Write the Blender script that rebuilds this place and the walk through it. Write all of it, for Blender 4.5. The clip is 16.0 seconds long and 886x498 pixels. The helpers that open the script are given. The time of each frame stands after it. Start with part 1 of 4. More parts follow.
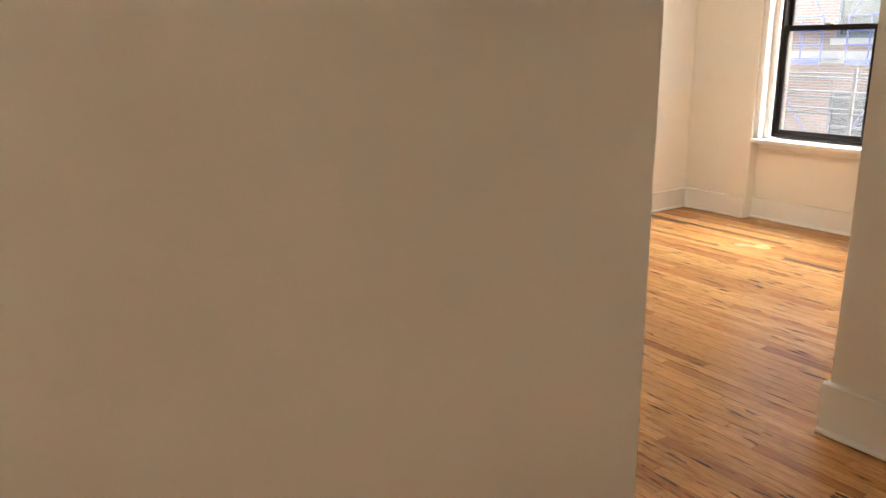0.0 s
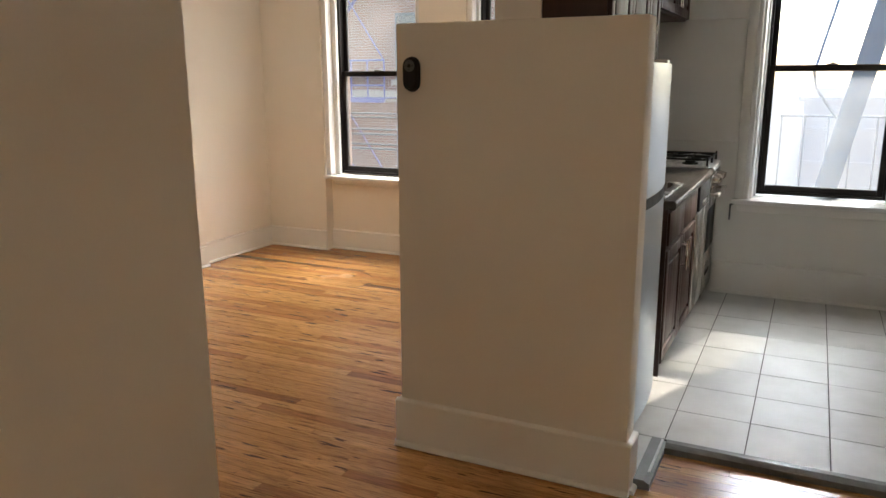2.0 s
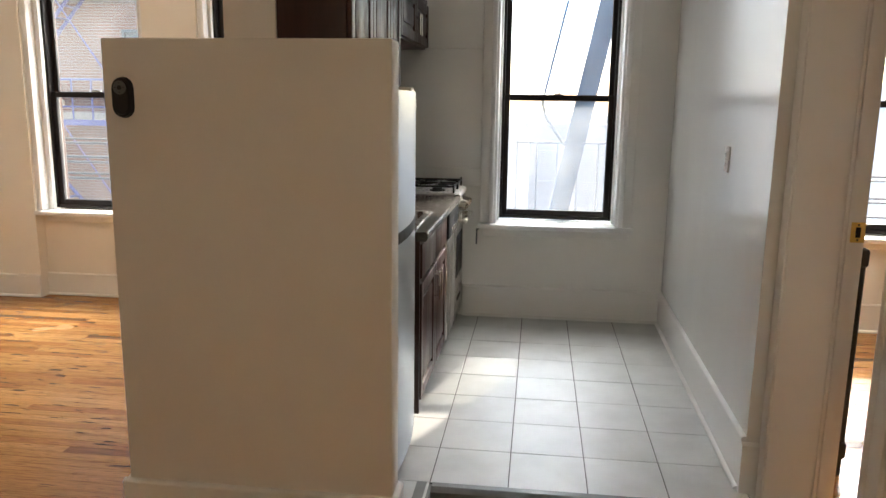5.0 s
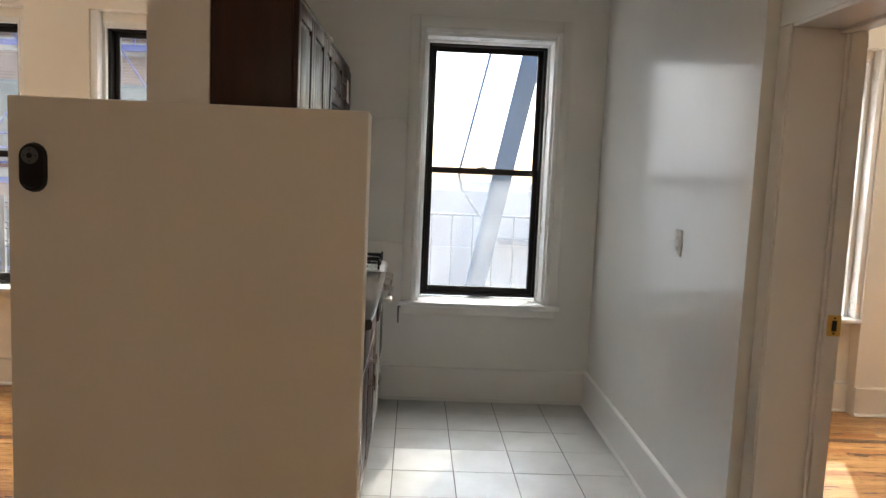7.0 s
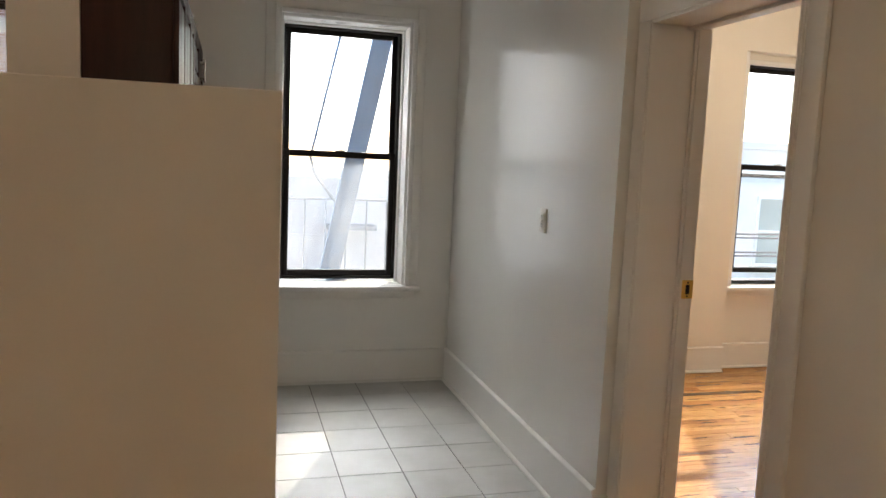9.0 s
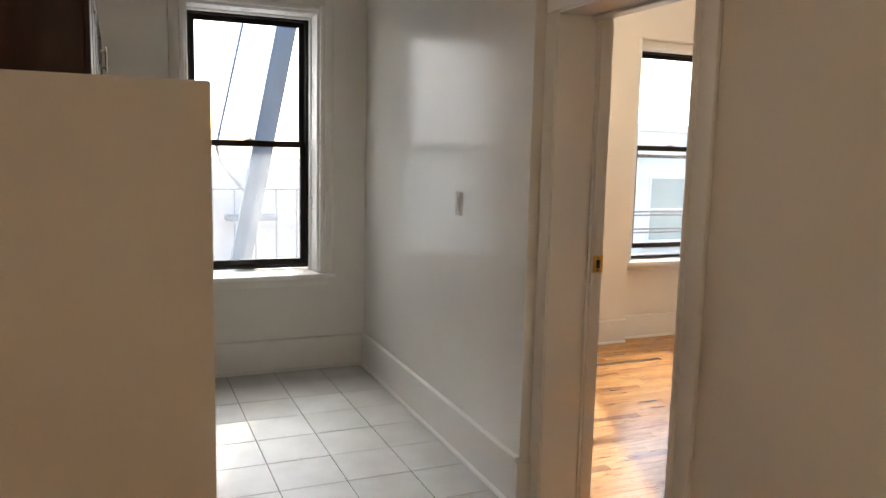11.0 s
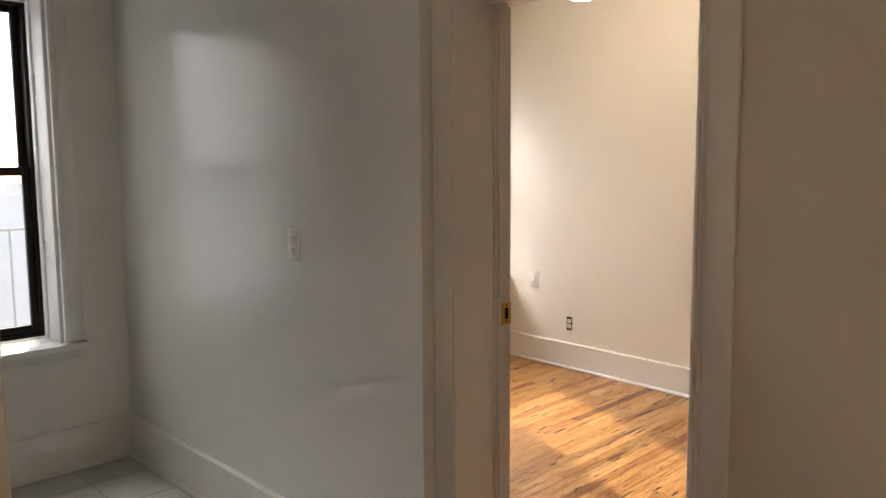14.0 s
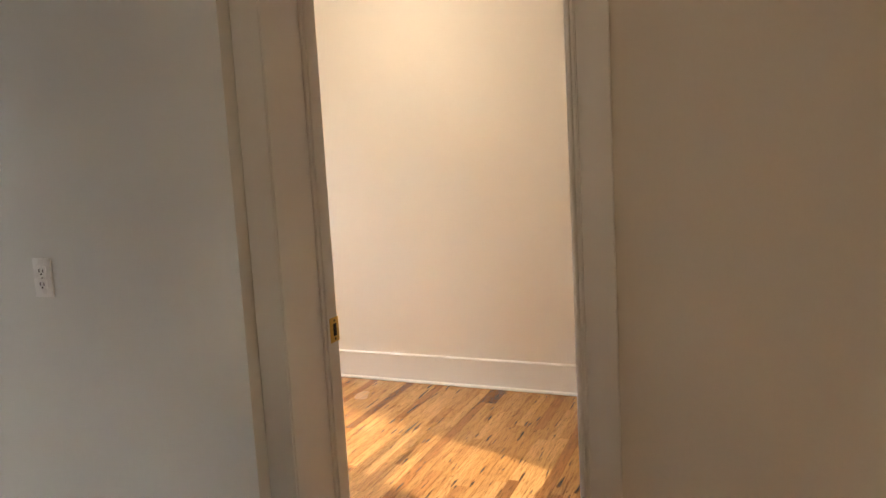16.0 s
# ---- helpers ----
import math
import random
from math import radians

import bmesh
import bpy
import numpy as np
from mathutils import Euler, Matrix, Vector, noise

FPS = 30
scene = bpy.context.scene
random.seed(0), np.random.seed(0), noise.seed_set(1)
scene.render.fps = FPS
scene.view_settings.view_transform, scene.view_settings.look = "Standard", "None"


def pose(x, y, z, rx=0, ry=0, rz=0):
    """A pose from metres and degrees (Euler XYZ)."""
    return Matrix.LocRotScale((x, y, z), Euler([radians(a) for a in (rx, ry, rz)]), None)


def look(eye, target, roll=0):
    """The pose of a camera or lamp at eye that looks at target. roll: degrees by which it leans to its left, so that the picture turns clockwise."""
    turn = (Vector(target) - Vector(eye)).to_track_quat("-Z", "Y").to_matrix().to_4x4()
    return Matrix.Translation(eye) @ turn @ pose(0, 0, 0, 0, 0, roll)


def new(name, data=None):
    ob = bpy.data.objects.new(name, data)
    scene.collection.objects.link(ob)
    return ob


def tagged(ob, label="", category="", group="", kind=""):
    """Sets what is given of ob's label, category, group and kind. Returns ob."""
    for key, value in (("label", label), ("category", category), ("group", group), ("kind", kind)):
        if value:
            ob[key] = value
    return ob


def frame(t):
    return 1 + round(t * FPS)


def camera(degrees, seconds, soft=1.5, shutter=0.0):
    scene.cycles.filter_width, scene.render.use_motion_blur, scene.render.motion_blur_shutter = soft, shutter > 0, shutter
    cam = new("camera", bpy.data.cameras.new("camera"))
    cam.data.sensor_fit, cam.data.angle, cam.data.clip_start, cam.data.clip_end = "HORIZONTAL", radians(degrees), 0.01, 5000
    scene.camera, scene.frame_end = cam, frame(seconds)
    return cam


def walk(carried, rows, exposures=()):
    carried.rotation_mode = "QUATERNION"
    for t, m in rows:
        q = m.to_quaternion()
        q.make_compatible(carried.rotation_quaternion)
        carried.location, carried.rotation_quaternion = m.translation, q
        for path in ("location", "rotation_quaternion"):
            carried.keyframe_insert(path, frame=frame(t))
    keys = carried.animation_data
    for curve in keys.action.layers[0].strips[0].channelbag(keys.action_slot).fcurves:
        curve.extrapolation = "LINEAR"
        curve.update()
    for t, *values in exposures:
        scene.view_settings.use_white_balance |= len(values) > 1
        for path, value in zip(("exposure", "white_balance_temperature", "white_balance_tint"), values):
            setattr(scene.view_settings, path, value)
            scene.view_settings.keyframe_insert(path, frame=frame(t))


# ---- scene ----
cam = camera(60.8, 16.0)
PATH = [
    (0, (-0.269, -3.064, 1.403), (-1.867, -1.982, 0.878), -0.8),
    (0.5, (-0.237, -3.02, 1.444), (-1.668, -1.722, 0.929), -0.6),
    (1, (-0.228, -2.972, 1.452), (-1.487, -1.497, 0.96), -0.4),
    (1.5, (-0.222, -2.965, 1.446), (-1.28, -1.332, 0.984), 0.1),
    (2, (-0.18, -2.956, 1.449), (-1.033, -1.202, 1.006), -0.2),
    (2.5, (-0.148, -2.934, 1.446), (-0.799, -1.093, 1.012), -0.0),
    (3, (-0.14, -2.901, 1.446), (-0.691, -1.025, 1.023), 0.0),
    (3.5, (-0.147, -2.842, 1.449), (-0.561, -0.927, 1.051), 0.6),
    (4, (-0.128, -2.804, 1.463), (-0.496, -0.875, 1.086), 0.9),
    (4.2, (-0.139, -2.793, 1.457), (-0.493, -0.862, 1.073), 0.6),
    (6.3, (-0.499, -2.477, 1.469), (-0.452, -0.502, 1.156), 2.4),
    (6.5, (-0.537, -2.447, 1.492), (-0.459, -0.47, 1.207), 2.4),
    (7, (-0.55, -2.421, 1.5), (-0.471, -0.434, 1.292), 2.5),
    (7.5, (-0.561, -2.411, 1.496), (-0.474, -0.422, 1.309), 2.9),
    (8, (-0.633, -2.406, 1.493), (-0.4, -0.428, 1.315), 2.7),
    (8.5, (-0.741, -2.386, 1.479), (-0.236, -0.461, 1.285), 2.7),
    (9, (-0.801, -2.461, 1.475), (-0.262, -0.549, 1.249), 2.5),
    (9.5, (-0.859, -2.563, 1.475), (-0.244, -0.677, 1.221), 2.3),
    (10, (-0.866, -2.567, 1.473), (-0.187, -0.703, 1.22), 1.7),
    (12.5, (-0.958, -2.154, 1.471), (-0.058, -0.387, 1.21), 0.9),
    (13, (-0.873, -1.938, 1.481), (0.105, -0.211, 1.233), 0.3),
    (13.5, (-0.911, -1.728, 1.481), (0.315, -0.164, 1.257), 0.5),
    (14, (-0.953, -1.532, 1.497), (0.45, -0.122, 1.287), -0.4),
    (14.5, (-0.875, -1.362, 1.493), (0.561, 0.015, 1.291), -1.1),
    (15, (-0.85, -1.223, 1.497), (0.677, 0.055, 1.305), -1.1),
    (15.5, (-0.906, -1.095, 1.507), (0.837, -0.136, 1.302), -2.6),
    (16, (-0.979, -1.075, 1.505), (0.865, -0.337, 1.268), -3.2),
]
EXPOSURES = [(0.0, 2.72, 6250, 10), (1.0, 2.85, 6300, 10), (1.5, 2.5, 6300, 10), (2.0, 1.92, 6350, 10), (2.5, 1.98, 6350, 10), (3.0, 2.14, 6250, 10), (3.5, 2.15, 6250, 10), (4.0, 2.18, 6250, 10), (6.5, 1.97, 6250, 10), (7.0, 1.94, 6250, 10), (8.0, 1.94, 6350, 10), (10.0, 2.05, 6500, 11), (12.5, 2.06, 6550, 12), (14.0, 1.74, 6550, 13), (15.0, 1.72, 6600, 13), (16.0, 1.97, 6900, 13)]
walk(cam, [(t, look(eye, target, roll)) for t, eye, target, roll in PATH], EXPOSURES)

# ---- world, sun, exposure ----
SUN_AZ, SUN_EL = 22.4, 36.0
world = bpy.data.worlds.new("world")
scene.world = world
world.use_nodes = True
wn = world.node_tree.nodes
sky = wn.new("ShaderNodeTexSky")
sky.sky_type = "NISHITA"
sky.sun_disc = False
sky.sun_elevation, sky.sun_rotation = radians(SUN_EL), radians(SUN_AZ)
sky.dust_density = 1.0
world.node_tree.links.new(sky.outputs[0], wn["Background"].inputs[0])
wn["Background"].inputs[1].default_value = 0.15
sun = new("sun", bpy.data.lights.new("sun", "SUN"))
sun.data.energy, sun.data.angle, sun.data.color = 1.7, radians(0.8), (1.0, 0.88, 0.72)
az, el = radians(SUN_AZ), radians(SUN_EL)
sun.matrix_world = look((0, 0, 0), (-math.sin(az) * math.cos(el), -math.cos(az) * math.cos(el), -math.sin(el)))


def skylight(x, y, z, w, power, colour, spread=180):
    """Unseen area lamp added in place of open sky, shining in and down through the windows below it."""
    lamp = new("sky_fill_lamp", bpy.data.lights.new("sky_fill_lamp", "AREA"))
    lamp.data.shape, lamp.data.size, lamp.data.size_y, lamp.data.energy = "RECTANGLE", w, 3.2, power
    lamp.data.color, lamp.data.spread = colour, radians(spread)
    lamp.matrix_world = look((x, y, z), (x, 2.6, 1.5))
    return lamp


skylight(-0.1, 8.5, 6.0, 3.0, 41, (0.93, 0.97, 1.0), 50)
skylight(-2.8, 5.6, 6.6, 5.0, 620, (1.0, 0.95, 0.88))
skylight(2.7, 6.2, 6.4, 6.0, 120, (1.0, 0.94, 0.86))
LAMP_POWER = (9.0, 8.8, 10.0)    # glass bowls of the bedroom lamp and the added living room and hall lamps

# ---- materials ----
def tree(name):
    m = bpy.data.materials.new(name)
    m.use_nodes = True
    n, l = m.node_tree.nodes, m.node_tree.links
    return m, n, l, n["Principled BSDF"]


def ramp(n, l, src, stops):
    r = n.new("ShaderNodeValToRGB")
    while len(r.color_ramp.elements) < len(stops):
        r.color_ramp.elements.new(0.5)
    for e, (p, c) in zip(r.color_ramp.elements, stops):
        e.position, e.color = p, (*c, 1)
    l.new(src, r.inputs[0])
    return r.outputs[0]


def noise_tex(n, l, scale, detail=4.0, coord="Object", stretch=(1, 1, 1), rough=0.55):
    c = n.new("ShaderNodeTexCoord")
    mp = n.new("ShaderNodeMapping")
    mp.inputs["Scale"].default_value = stretch
    t = n.new("ShaderNodeTexNoise")
    t.inputs["Scale"].default_value, t.inputs["Detail"].default_value, t.inputs["Roughness"].default_value = scale, detail, rough
    l.new(c.outputs[coord], mp.inputs[0])
    l.new(mp.outputs[0], t.inputs["Vector"])
    return t.outputs["Fac"]


def bump(n, l, bsdf, height, strength, distance=0.01):
    b = n.new("ShaderNodeBump")
    b.inputs["Strength"].default_value, b.inputs["Distance"].default_value = strength, distance
    l.new(height, b.inputs["Height"])
    l.new(b.outputs[0], bsdf.inputs["Normal"])


def shade(c, k):
    return tuple(v * k for v in c)


def surface(name, colour, rough=0.5, metal=0.0, vary=0.06, scale=3.0, fine=60.0, relief=0.1, spread=0.1, stretch=(1, 1, 1), depth=0.002):
    """A surface with variation at two scales in colour and gloss, and a fine relief."""
    m, n, l, b = tree(name)
    big = noise_tex(n, l, scale, 5, stretch=stretch)
    small = noise_tex(n, l, fine, 3, stretch=stretch)
    mix = n.new("ShaderNodeMath")
    mix.operation = "MULTIPLY_ADD"
    mix.inputs[1].default_value = 0.35
    l.new(small, mix.inputs[0])
    l.new(big, mix.inputs[2])
    col = ramp(n, l, mix.outputs[0], [(0.35, shade(colour, 1 - vary)), (0.95, tuple(min(1, v * (1 + vary)) for v in colour))])
    l.new(col, b.inputs["Base Color"])
    mr = n.new("ShaderNodeMapRange")
    mr.inputs["From Min"].default_value, mr.inputs["From Max"].default_value = 0.3, 0.7
    mr.inputs["To Min"].default_value, mr.inputs["To Max"].default_value = max(0.02, rough - spread), min(1, rough + spread)
    l.new(big, mr.inputs["Value"])
    l.new(mr.outputs[0], b.inputs["Roughness"])
    b.inputs["Metallic"].default_value = metal
    if relief:
        bump(n, l, b, mix.outputs[0], relief, depth)
    return m


def wood_floor():
    m, n, l, b = tree("oak_strip")
    info = n.new("ShaderNodeObjectInfo")
    geo = n.new("ShaderNodeNewGeometry")
    # each board takes its own stretch of the grain
    add = n.new("ShaderNodeVectorMath")
    add.operation = "MULTIPLY_ADD"
    add.inputs[1].default_value = (1, 1, 1)
    comb = n.new("ShaderNodeCombineXYZ")
    mul = n.new("ShaderNodeMath")
    mul.operation = "MULTIPLY"
    mul.inputs[1].default_value = 37.0
    both = n.new("ShaderNodeMath")
    both.operation = "ADD"
    l.new(info.outputs["Random"], both.inputs[0])
    l.new(geo.outputs["Random Per Island"], both.inputs[1])
    l.new(both.outputs[0], mul.inputs[0])
    for i in range(3):
        l.new(mul.outputs[0], comb.inputs[i])
    l.new(geo.outputs["Position"], add.inputs[0])
    l.new(comb.outputs[0], add.inputs[2])
    mp = n.new("ShaderNodeMapping")
    mp.inputs["Scale"].default_value = (1.6, 26.0, 4.0)
    l.new(add.outputs[0], mp.inputs[0])
    g = n.new("ShaderNodeTexNoise")
    g.inputs["Scale"].default_value, g.inputs["Detail"].default_value, g.inputs["Distortion"].default_value = 2.2, 7.0, 0.6
    l.new(mp.outputs[0], g.inputs["Vector"])
    mp2 = n.new("ShaderNodeMapping")
    mp2.inputs["Scale"].default_value = (4.0, 34.0, 4.0)
    l.new(add.outputs[0], mp2.inputs[0])
    k = n.new("ShaderNodeTexNoise")
    k.inputs["Scale"].default_value, k.inputs["Detail"].default_value = 1.3, 4.0
    l.new(mp2.outputs[0], k.inputs["Vector"])
    fr = n.new("ShaderNodeMath")
    fr.operation = "FRACT"
    l.new(both.outputs[0], fr.inputs[0])
    mp3 = n.new("ShaderNodeMapping")
    mp3.inputs["Scale"].default_value = (9.0, 210.0, 20.0)
    l.new(add.outputs[0], mp3.inputs[0])
    pores = n.new("ShaderNodeTexNoise")
    pores.inputs["Scale"].default_value, pores.inputs["Detail"].default_value = 1.5, 4.0
    l.new(mp3.outputs[0], pores.inputs["Vector"])
    tone = ramp(n, l, fr.outputs[0], [(0.0, (0.32, 0.138, 0.04)), (0.15, (0.47, 0.236, 0.076)), (0.5, (0.53, 0.275, 0.094)), (0.8, (0.63, 0.345, 0.126)), (0.93, (0.42, 0.19, 0.058)), (1.0, (0.17, 0.072, 0.026))])
    grain0 = ramp(n, l, g.outputs["Fac"], [(0.3, (0.3, 0.22, 0.16)), (0.37, (0.8, 0.76, 0.71)), (0.5, (0.98, 0.97, 0.95)), (0.65, (1.1, 1.08, 1.02))])
    pore0 = ramp(n, l, pores.outputs["Fac"], [(0.36, (0.36, 0.3, 0.26)), (0.5, (1, 1, 1))])
    mg = n.new("ShaderNodeMix")
    mg.data_type, mg.blend_type = "RGBA", "MULTIPLY"
    mg.inputs[0].default_value = 0.8
    l.new(grain0, mg.inputs[6])
    l.new(pore0, mg.inputs[7])
    grain = mg.outputs[2]
    knots = ramp(n, l, k.outputs["Fac"], [(0.325, (0.08, 0.055, 0.04)), (0.37, (1, 1, 1))])
    m1 = n.new("ShaderNodeMix")
    m1.data_type, m1.blend_type = "RGBA", "MULTIPLY"
    m1.inputs[0].default_value = 0.85
    l.new(tone, m1.inputs[6])
    l.new(grain, m1.inputs[7])
    m2 = n.new("ShaderNodeMix")
    m2.data_type, m2.blend_type = "RGBA", "MULTIPLY"
    m2.inputs[0].default_value = 0.9
    l.new(m1.outputs[2], m2.inputs[6])
    l.new(knots, m2.inputs[7])
    l.new(m2.outputs[2], b.inputs["Base Color"])
    wg = n.new("ShaderNodeTexNoise")
    wg.inputs["Scale"].default_value = 2.5
    l.new(geo.outputs["Position"], wg.inputs["Vector"])
    mr = n.new("ShaderNodeMapRange")
    mr.inputs["To Min"].default_value, mr.inputs["To Max"].default_value = 0.17, 0.31
    l.new(wg.outputs["Fac"], mr.inputs["Value"])
    l.new(mr.outputs[0], b.inputs["Roughness"])
    b.inputs["Coat Weight"].default_value = 0.0
    b.inputs["Coat Roughness"].default_value = 0.22
    bump(n, l, b, g.outputs["Fac"], 0.25, 0.0015)
    return m


def glass_mat(name, haze_low, haze_high):
    """Clear pane with a thin translucent film that imitates bright haze over the view."""
    m, n, l, b = tree(name)
    b.inputs["Base Color"].default_value = (0.97, 0.985, 0.98, 1)
    b.inputs["Transmission Weight"].default_value = 1.0
    b.inputs["IOR"].default_value = 1.45
    f = noise_tex(n, l, 4.0, 6)
    mr = n.new("ShaderNodeMapRange")
    mr.inputs["From Min"].default_value = 0.5
    mr.inputs["To Max"].default_value = 0.03
    l.new(f, mr.inputs["Value"])
    l.new(mr.outputs[0], b.inputs["Roughness"])
    # thin pale film, added to veil the view with bright haze
    haze_film = n.new("ShaderNodeBsdfTranslucent")
    haze_film.inputs["Color"].default_value = (0.8, 0.79, 0.78, 1)
    film = n.new("ShaderNodeMixShader")
    df = n.new("ShaderNodeMapRange")
    df.inputs["From Min"].default_value, df.inputs["From Max"].default_value = 0.3, 0.7
    df.inputs["To Min"].default_value, df.inputs["To Max"].default_value = haze_low, haze_high
    l.new(f, df.inputs["Value"])
    l.new(df.outputs[0], film.inputs[0])
    l.new(b.outputs[0], film.inputs[1])
    l.new(haze_film.outputs[0], film.inputs[2])
    l.new(film.outputs[0], n["Material Output"].inputs["Surface"])
    return m


def screened_mat():
    """Pane behind a fine insect screen: most light passes straight, the rest is scattered."""
    m, n, l, b = tree("screened_pane")
    clear = n.new("ShaderNodeBsdfTransparent")
    clear.inputs["Color"].default_value = (0.74, 0.75, 0.75, 1)
    haze = n.new("ShaderNodeBsdfTranslucent")
    haze.inputs["Color"].default_value = (0.8, 0.82, 0.84, 1)
    f = noise_tex(n, l, 5.0, 5)
    amount = n.new("ShaderNodeMapRange")
    amount.inputs["From Min"].default_value, amount.inputs["From Max"].default_value = 0.3, 0.7
    amount.inputs["To Min"].default_value, amount.inputs["To Max"].default_value = 0.07, 0.11
    l.new(f, amount.inputs["Value"])
    film = n.new("ShaderNodeMixShader")
    l.new(amount.outputs[0], film.inputs[0])
    l.new(clear.outputs[0], film.inputs[1])
    l.new(haze.outputs[0], film.inputs[2])
    l.new(film.outputs[0], n["Material Output"].inputs["Surface"])
    return m


def tile_mat():
    m, n, l, b = tree("white_ceramic_tile")
    info = n.new("ShaderNodeObjectInfo")
    geo = n.new("ShaderNodeNewGeometry")
    t = n.new("ShaderNodeTexNoise")
    t.inputs["Scale"].default_value, t.inputs["Detail"].default_value = 5.0, 6.0
    l.new(geo.outputs["Position"], t.inputs["Vector"])
    col = ramp(n, l, t.outputs["Fac"], [(0.3, (0.53, 0.53, 0.515)), (0.6, (0.62, 0.62, 0.607))])
    mx = n.new("ShaderNodeMix")
    mx.data_type, mx.blend_type = "RGBA", "MULTIPLY"
    mx.inputs[0].default_value = 1.0
    l.new(col, mx.inputs[6])
    l.new(ramp(n, l, info.outputs["Random"], [(0.0, (0.95, 0.95, 0.94)), (1.0, (1, 1, 1))]), mx.inputs[7])
    l.new(mx.outputs[2], b.inputs["Base Color"])
    mr = n.new("ShaderNodeMapRange")
    mr.inputs["To Min"].default_value, mr.inputs["To Max"].default_value = 0.32, 0.55
    l.new(t.outputs["Fac"], mr.inputs["Value"])
    l.new(mr.outputs[0], b.inputs["Roughness"])
    bump(n, l, b, t.outputs["Fac"], 0.12, 0.002)
    return m


WALL = surface("wall_paint_eggshell", (0.84, 0.805, 0.74), 0.55, vary=0.03, scale=1.3, fine=140, relief=0.12, depth=0.0015)
# same cream paint, darkened: the dimmer hall light is put into the colour
WALL_DIM = surface("wall_paint_eggshell_dim", (0.76, 0.715, 0.64), 0.55, vary=0.03, scale=1.3, fine=140, relief=0.12, depth=0.0015)
KWALL = surface("wall_paint_gloss", (0.83, 0.825, 0.79), 0.2, vary=0.015, scale=1.2, fine=6, relief=0.07, spread=0.04, stretch=(1.6, 1.6, 0.55), depth=0.004)
TRIM = surface("trim_paint_white", (0.84, 0.83, 0.80), 0.33, vary=0.012, scale=2.5, fine=40, relief=0.06, spread=0.02, depth=0.001)
WHITE = surface("window_trim_white", (0.86, 0.86, 0.85), 0.32, vary=0.03, scale=4, fine=50, relief=0.04, depth=0.0006)
CEIL = surface("ceiling_paint", (0.83, 0.82, 0.79), 0.8, vary=0.03, scale=1.0, fine=120)
BLACK = surface("black_aluminium", (0.014, 0.011, 0.01), 0.42, 0.0, vary=0.25, scale=8, fine=90, relief=0.05)
STEEL = surface("stainless_steel", (0.55, 0.545, 0.53), 0.27, 1.0, vary=0.06, scale=2, fine=60, relief=0.03, stretch=(12, 12, 0.7), depth=0.0004)
CHROME = surface("brushed_nickel", (0.62, 0.60, 0.56), 0.22, 1.0, vary=0.05, scale=9, fine=80, relief=0.03)
FRIDGE = surface("stainless_fridge_door", (0.64, 0.69, 0.74), 0.34, 1.0, vary=0.03, scale=2, fine=50, relief=0, spread=0.03, stretch=(14, 14, 0.5))
DARK = surface("black_plastic", (0.011, 0.011, 0.012), 0.5, vary=0.2, scale=9, fine=120, relief=0.1)
IRON = surface("cast_iron", (0.025, 0.024, 0.023), 0.6, 0.4, vary=0.25, scale=20, fine=150, relief=0.3)
CAB = surface("cherry_stained_wood", (0.042, 0.016, 0.011), 0.42, vary=0.35, scale=5, fine=40, relief=0.12, stretch=(7, 7, 0.7), depth=0.001)
GRANITE = surface("dark_laminate_counter", (0.075, 0.066, 0.06), 0.2, vary=0.5, scale=45, fine=160, relief=0.05)
SLATE = surface("grey_marble_saddle", (0.15, 0.155, 0.15), 0.5, vary=0.3, scale=9, fine=70, relief=0.2)
GROUT = surface("dark_grout", (0.06, 0.056, 0.05), 0.9, vary=0.2, scale=12, fine=90)
UNDER = surface("dark_subfloor", (0.045, 0.02, 0.009), 0.9, vary=0.2, scale=6)
BRASS = surface("polished_brass", (0.8, 0.56, 0.16), 0.42, 1.0, vary=0.12, scale=30, fine=150)
PLATE = surface("ivory_plastic_plate", (0.9, 0.89, 0.86), 0.3, vary=0.02, scale=30, fine=200, relief=0.03)
BLACK.node_tree.nodes["Principled BSDF"].inputs["Specular IOR Level"].default_value = 0.2
KWALL.node_tree.nodes["Principled BSDF"].inputs["Specular IOR Level"].default_value = 0.33
CAB.node_tree.nodes["Principled BSDF"].inputs["Specular IOR Level"].default_value = 0.3
DARK.node_tree.nodes["Principled BSDF"].inputs["Specular IOR Level"].default_value = 0.3
OAK = wood_floor()
TILE = tile_mat()
GLASS = glass_mat("window_glass", 0.02, 0.045)
CLEAN_GLASS = glass_mat("clean_window_glass", 0.006, 0.011)
SCREENED = screened_mat()
BLUE = surface("blue_painted_steel", (0.12, 0.13, 0.33), 0.5, vary=0.25, scale=4, fine=40)
GALV = surface("galvanised_steel", (0.13, 0.14, 0.15), 0.5, 0.3, vary=0.2, scale=5, fine=60)
GREY_STEEL = surface("grey_painted_steel", (0.09, 0.19, 0.36), 0.55, vary=0.3, scale=4, fine=60, relief=0.3)
# lighter steel: the glare that washes out the kitchen bars is in its colour
PALE_STEEL = surface("pale_grey_steel", (0.3, 0.33, 0.36), 0.6, vary=0.15, scale=5, fine=50)
STUCCO = surface("pale_stucco", (0.88, 0.88, 0.86), 0.9, vary=0.06, scale=1.2, fine=25, relief=0.2)
LIMESTONE = surface("limestone_band", (0.5, 0.44, 0.36), 0.9, vary=0.12, scale=3, fine=30)
DIRTY_GROUND = surface("courtyard_concrete", (0.32, 0.31, 0.29), 0.9, vary=0.2, scale=0.8, fine=20)
PALEGLASS = surface("pale_green_pane", (0.33, 0.42, 0.4), 0.2, vary=0.1, scale=1.5)
